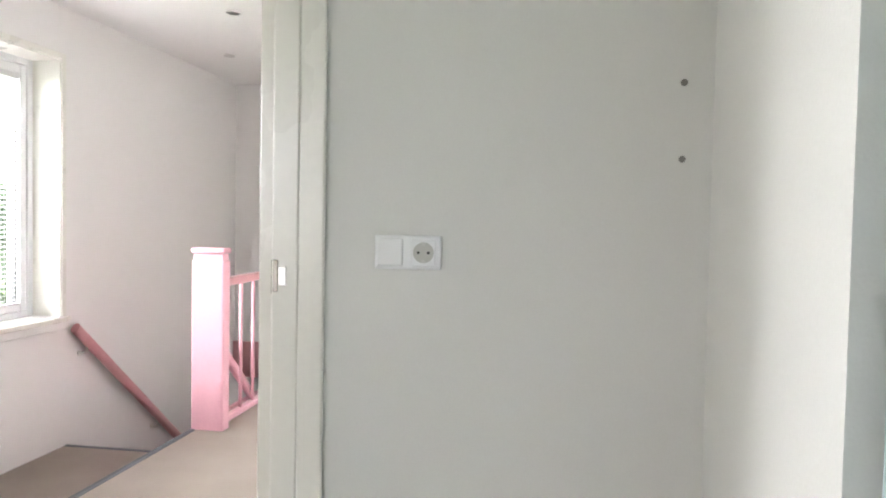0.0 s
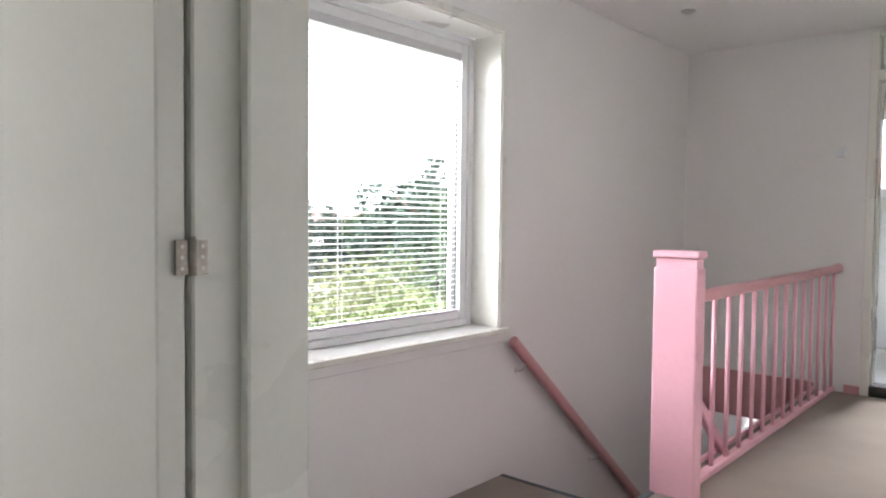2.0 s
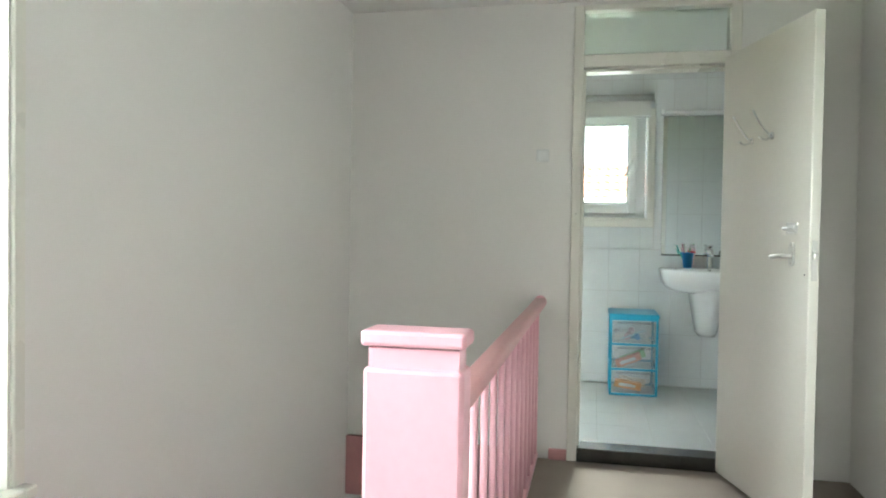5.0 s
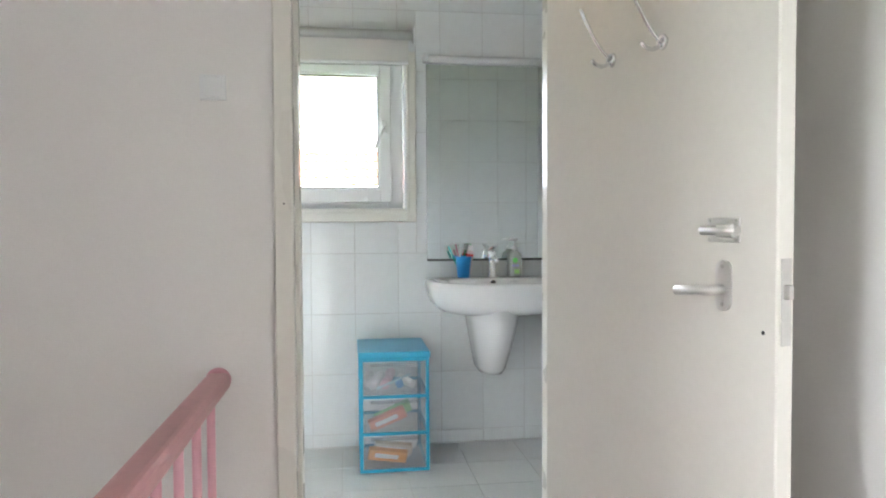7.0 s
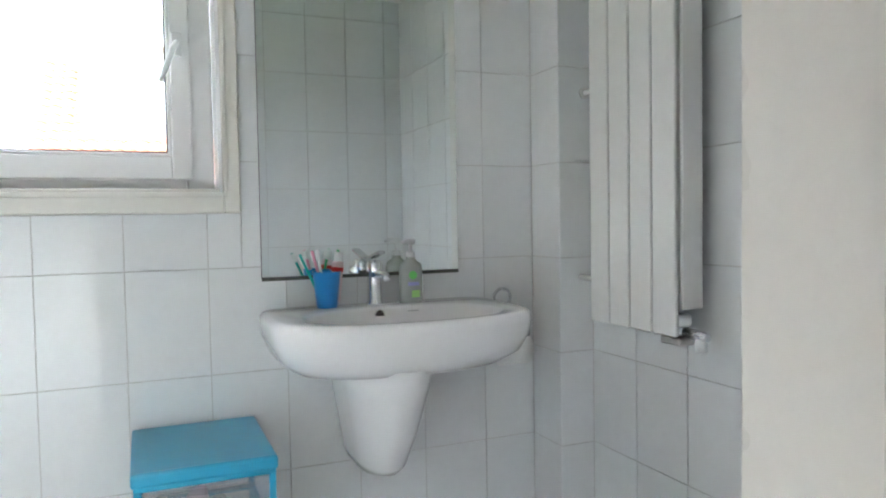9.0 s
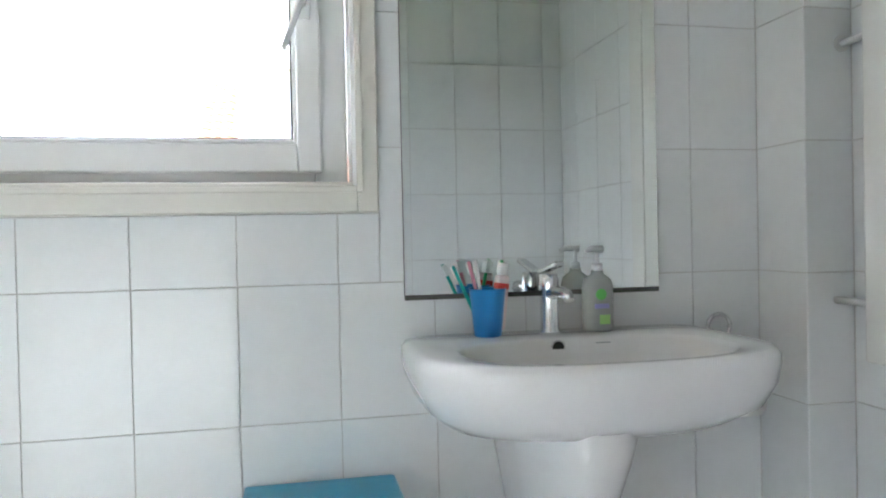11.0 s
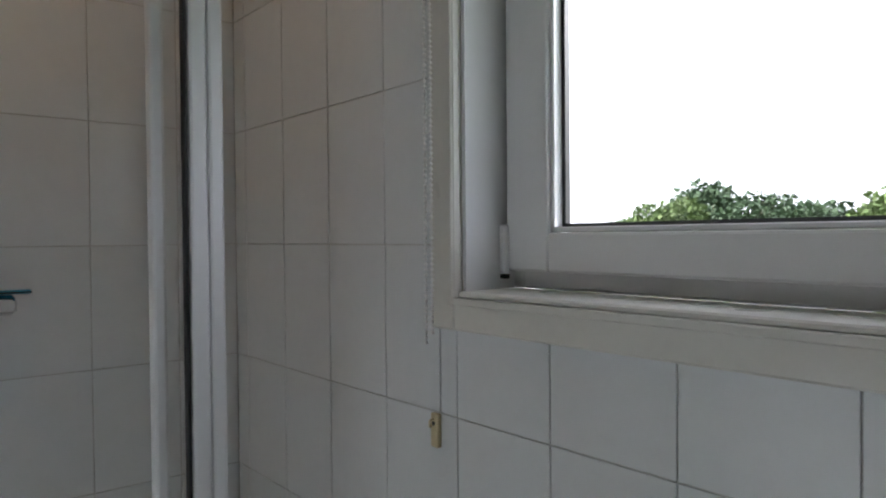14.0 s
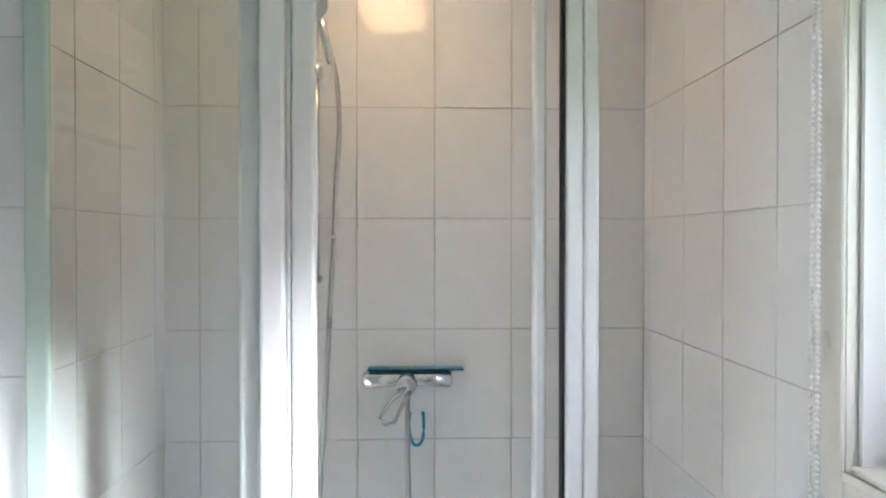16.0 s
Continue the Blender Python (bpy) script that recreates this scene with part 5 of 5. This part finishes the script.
for y0, z0, y1, z1 in ((NY, EAVE - 0.03, NY + LR * cp, EAVE + LR * sp - 0.03), (NY + LR * cp, EAVE + LR * sp - 0.03, NY + 2 * LR * cp, EAVE - 0.03)):
    v = [rb_.verts.new(p) for p in ((NX0, y0, z0), (NX1, y0, z0), (NX1, y1, z1), (NX0, y1, z1))]
    rb_.faces.new(v)
part("roof", rb_, ROOF, nb)
dm = part("dormer", boxes((0.35, 4.0, NY + 1.15, NY + 4.0, EAVE + 0.75, EAVE + 2.9), bevel=0.02), PLASTER, nb, "white flat-roofed dormer")
part("dormer_roof", boxes((0.2, 4.15, NY + 0.95, NY + 4.0, EAVE + 2.9, EAVE + 3.08), bevel=0.02), PVC, dm)
for i in range(3):
    part("dormer_window", boxes((0.55 + i * 1.1, 1.5 + i * 1.1, NY + 1.11, NY + 1.15, EAVE + 1.05, EAVE + 2.6)), mat("pale_window_glass", (0.42, 0.47, 0.52), 0.1), dm)
part("ridge", tube(bmesh.new(), [(NX0, NY + LR * cp, EAVE + LR * sp + 0.02), (NX1, NY + LR * cp, EAVE + LR * sp + 0.02)], 0.14, 8), ROOF, nb)

lamp_x, lamp_y = along(E1P, 57.4, 17)
sl = thing("street_lamp", (lamp_x, lamp_y, GZ), "tall grey street lamp with a curved arm", "street lamp")
hx, hy = along(E1P, 54.7, 17)
hd = Vector((hx - lamp_x, hy - lamp_y, 0))
part("pole", tube(bmesh.new(), [(0, 0, 0), (0, 0, 3), (0, 0, 5.0)] + arc((0, 0, 5.0), (0, 0, 5.6), tuple(hd * 0.6 + Vector((0, 0, 5.75))), 6)[1:] + [hd * 0.85 + Vector((0, 0, 5.85))], [0.075, 0.06, 0.05] + [0.04] * 6 + [0.03], 10), mat("galvanised_steel", (0.42, 0.43, 0.44), 0.5, metal=0.5), sl)
part("head", lathe(bmesh.new(), [(0.02, -0.06), (0.24, -0.03), (0.26, 0.02), (0.12, 0.09), (0.02, 0.1)], tuple(hd + Vector((0, 0, 5.85))), 20, scale=(1.3, 0.7)), mat("grey_lamp_head", (0.35, 0.37, 0.38), 0.4), sl)
for i, (az, d, col) in enumerate(((64, 34, (0.5, 0.51, 0.52)), (58.5, 37, (0.05, 0.055, 0.07)), (54.2, 33, (0.62, 0.62, 0.6)), (41.2, 45, (0.04, 0.04, 0.05)))):
    x, y = along(E2P if i == 3 else E1P, az, d)
    car = thing("parked_car", pose(x, y, GZ + 0.02, 0, 0, 90), "car parked beside the road", "car", "parked cars")
    paint = mat("car_paint", col, 0.25, coat=0.6, vary=0.02)
    part("body", boxes((-2.1, 2.1, -0.85, 0.85, 0.3, 0.85), bevel=0.14, seg=3), paint, car)
    part("cabin", boxes((-1.2, 1.1, -0.72, 0.72, 0.8, 1.42), bevel=0.2, seg=3), DARKGLASS, car)
    part("roof", boxes((-0.9, 0.8, -0.62, 0.62, 1.4, 1.46), bevel=0.04, seg=2), paint, car)
    for wx in (-1.3, 1.3):
        for wy in (-0.8, 0.8):
            wh = part("wheel", tube(bmesh.new(), [(wx, wy - 0.1, 0.31), (wx, wy + 0.1, 0.31)], 0.31, 20), BLACK, car)
            part("rim", tube(bmesh.new(), [(wx, wy - 0.105, 0.31), (wx, wy + 0.105, 0.31)], 0.19, 14), STEEL, wh)

# ---- tiles of the bathroom walls and floor ----
JT = 0.0012
tile_cache = {}


def tile_mesh(kind, w, h, axis, material):
    """A tile of that size with a soft edge, lying in x-z, y-z or x-y and centred on its back."""
    key = (kind, round(w, 4), round(h, 4), axis)
    if key not in tile_cache:
        a, b, e, t = w / 2 - JT, h / 2 - JT, 0.0009, TB
        outer = [(-a, -b), (a, -b), (a, b), (-a, b)]
        inner = [(-a + e, -b + e), (a - e, -b + e), (a - e, b - e), (-a + e, b - e)]
        rows_ = [(outer, 0.0), (outer, t - e), (inner, t)]
        verts = []
        for ring, lift in rows_:
            for p, q in ring:
                verts.append({"y-": (p, -lift, q), "y+": (p, lift, q), "x-": (-lift, p, q), "x+": (lift, p, q), "z+": (p, q, lift)}[axis])
        faces = [(8, 9, 10, 11)] + [(4 * r + k, 4 * r + (k + 1) % 4, 4 * (r + 1) + (k + 1) % 4, 4 * (r + 1) + k) for r in (0, 1) for k in range(4)]
        me = bpy.data.meshes.new(kind)
        me.from_pydata(verts, [], faces)
        bm = bmesh.new()
        bm.from_mesh(me)
        bmesh.ops.recalc_face_normals(bm, faces=bm.faces)
        bm.to_mesh(me)
        bm.free()
        d = {"y-": (1, -1), "y+": (1, 1), "x-": (0, -1), "x+": (0, 1), "z+": (2, 1)}[axis]
        if me.polygons[0].normal[d[0]] * d[1] < 0:
            me.flip_normals()
        me.materials.append(material)
        tile_cache[key] = me
    return tile_cache[key]


tilt_rng = random.Random(11)


def lay(owner, axis, depth, u_lines, v_lines, holes, material=TILE, kind="tile"):
    """Lays tiles between the joint lines, cut round the holes."""
    for u0, u1 in zip(u_lines, u_lines[1:]):
        for v0, v1 in zip(v_lines, v_lines[1:]):
            rects = [(u0, u1, v0, v1)]
            for h in holes:
                rects = minus(rects, h)
            for a0, a1, b0, b1 in rects:
                if a1 - a0 < 0.012 or b1 - b0 < 0.012:
                    continue
                ob = new(kind, tile_mesh(kind, a1 - a0, b1 - b0, axis, material))
                cu, cv = (a0 + a1) / 2, (b0 + b1) / 2
                ob.location = {"y-": (cu, depth, cv), "y+": (cu, depth, cv), "x-": (depth, cu, cv), "x+": (depth, cu, cv), "z+": (cu, cv, depth)}[axis]
                w = 0.0004 if axis == "z+" else 0.0018
                ob.rotation_euler = (tilt_rng.uniform(-w, w), tilt_rng.uniform(-w, w), 0) if axis[0] != "x" else (0, tilt_rng.uniform(-w, w), tilt_rng.uniform(-w, w))
                if axis[0] == "y":
                    ob.rotation_euler = (tilt_rng.uniform(-w, w), 0, tilt_rng.uniform(-w, w))
                ob.parent = owner


def lines(start, step, lo, hi):
    out = [lo]
    k = math.ceil((lo - start) / step + 1e-6)
    while start + k * step < hi - 0.004:
        if start + k * step > lo + 0.004:
            out.append(start + k * step)
        k += 1
    return out + [hi]


V = lines(TZ0, TH, BATH_FLOOR, BATH_CEIL)
U = lines(TX0, TW, BX0, 2.70)
lay(back, "y-", TB, U, V, [(BWIN[0] - 0.066, BWIN[1] + 0.049, BWIN[2] - 0.059, BWIN[3] + 0.031)])
lay(valve_wall, "x+", BX0 - TB, lines(-0.603, 0.2195, FAR_BACK, 0.0), V, [])
lay(right_wall, "x-", BX1 + TB, lines(-0.178, TW, FAR_BACK, -0.178), V, [])
box_wall = bpy.data.objects["wall_pipe_box"]
lay(box_wall, "y-", -0.178 + TB, [2.70, BX1], V, [])
lay(box_wall, "x-", 2.70 + TB, [-0.178, 0.0], V, [])
SB = -1.36
block = structure("wall_shower_side", boxes((BX0 - TB, SX - TB, FAR_BACK, SB - TB, BATH_FLOOR - 0.03, BATH_CEIL)), GROUT, "tiled side wall of the shower", "wall")
lay(block, "y+", SB - TB, lines(TX0, TW, BX0, SX), V, [])
lay(block, "x+", SX - TB, lines(-0.603, 0.2195, FAR_BACK + 0.02, SB), V, [])
inner_wall = wall_y("wall_bath_door", FAR_BACK, FAR_BACK + 0.012, BX0, BX1, BATH_FLOOR, BATH_CEIL, [(BDOOR[0] - 0.05, BDOOR[1] + 0.05, 0, BATH_CEIL)], GROUT, "bathroom wall of white glazed tiles beside the door")
lay(inner_wall, "y+", FAR_BACK + 0.012, lines(TX0, TW, BX0, BX1), V, [(BDOOR[0] - 0.05, BDOOR[1] + 0.05, 0, BATH_CEIL)])
lay(bpy.data.objects["floor_bathroom"], "z+", BATH_FLOOR - 0.006, lines(TX0, 0.3, SX + 0.035, BX1), lines(-0.02, 0.3, FAR_BACK + 0.012, 0.0), [], FLOOR_TILE, "floor_tile")
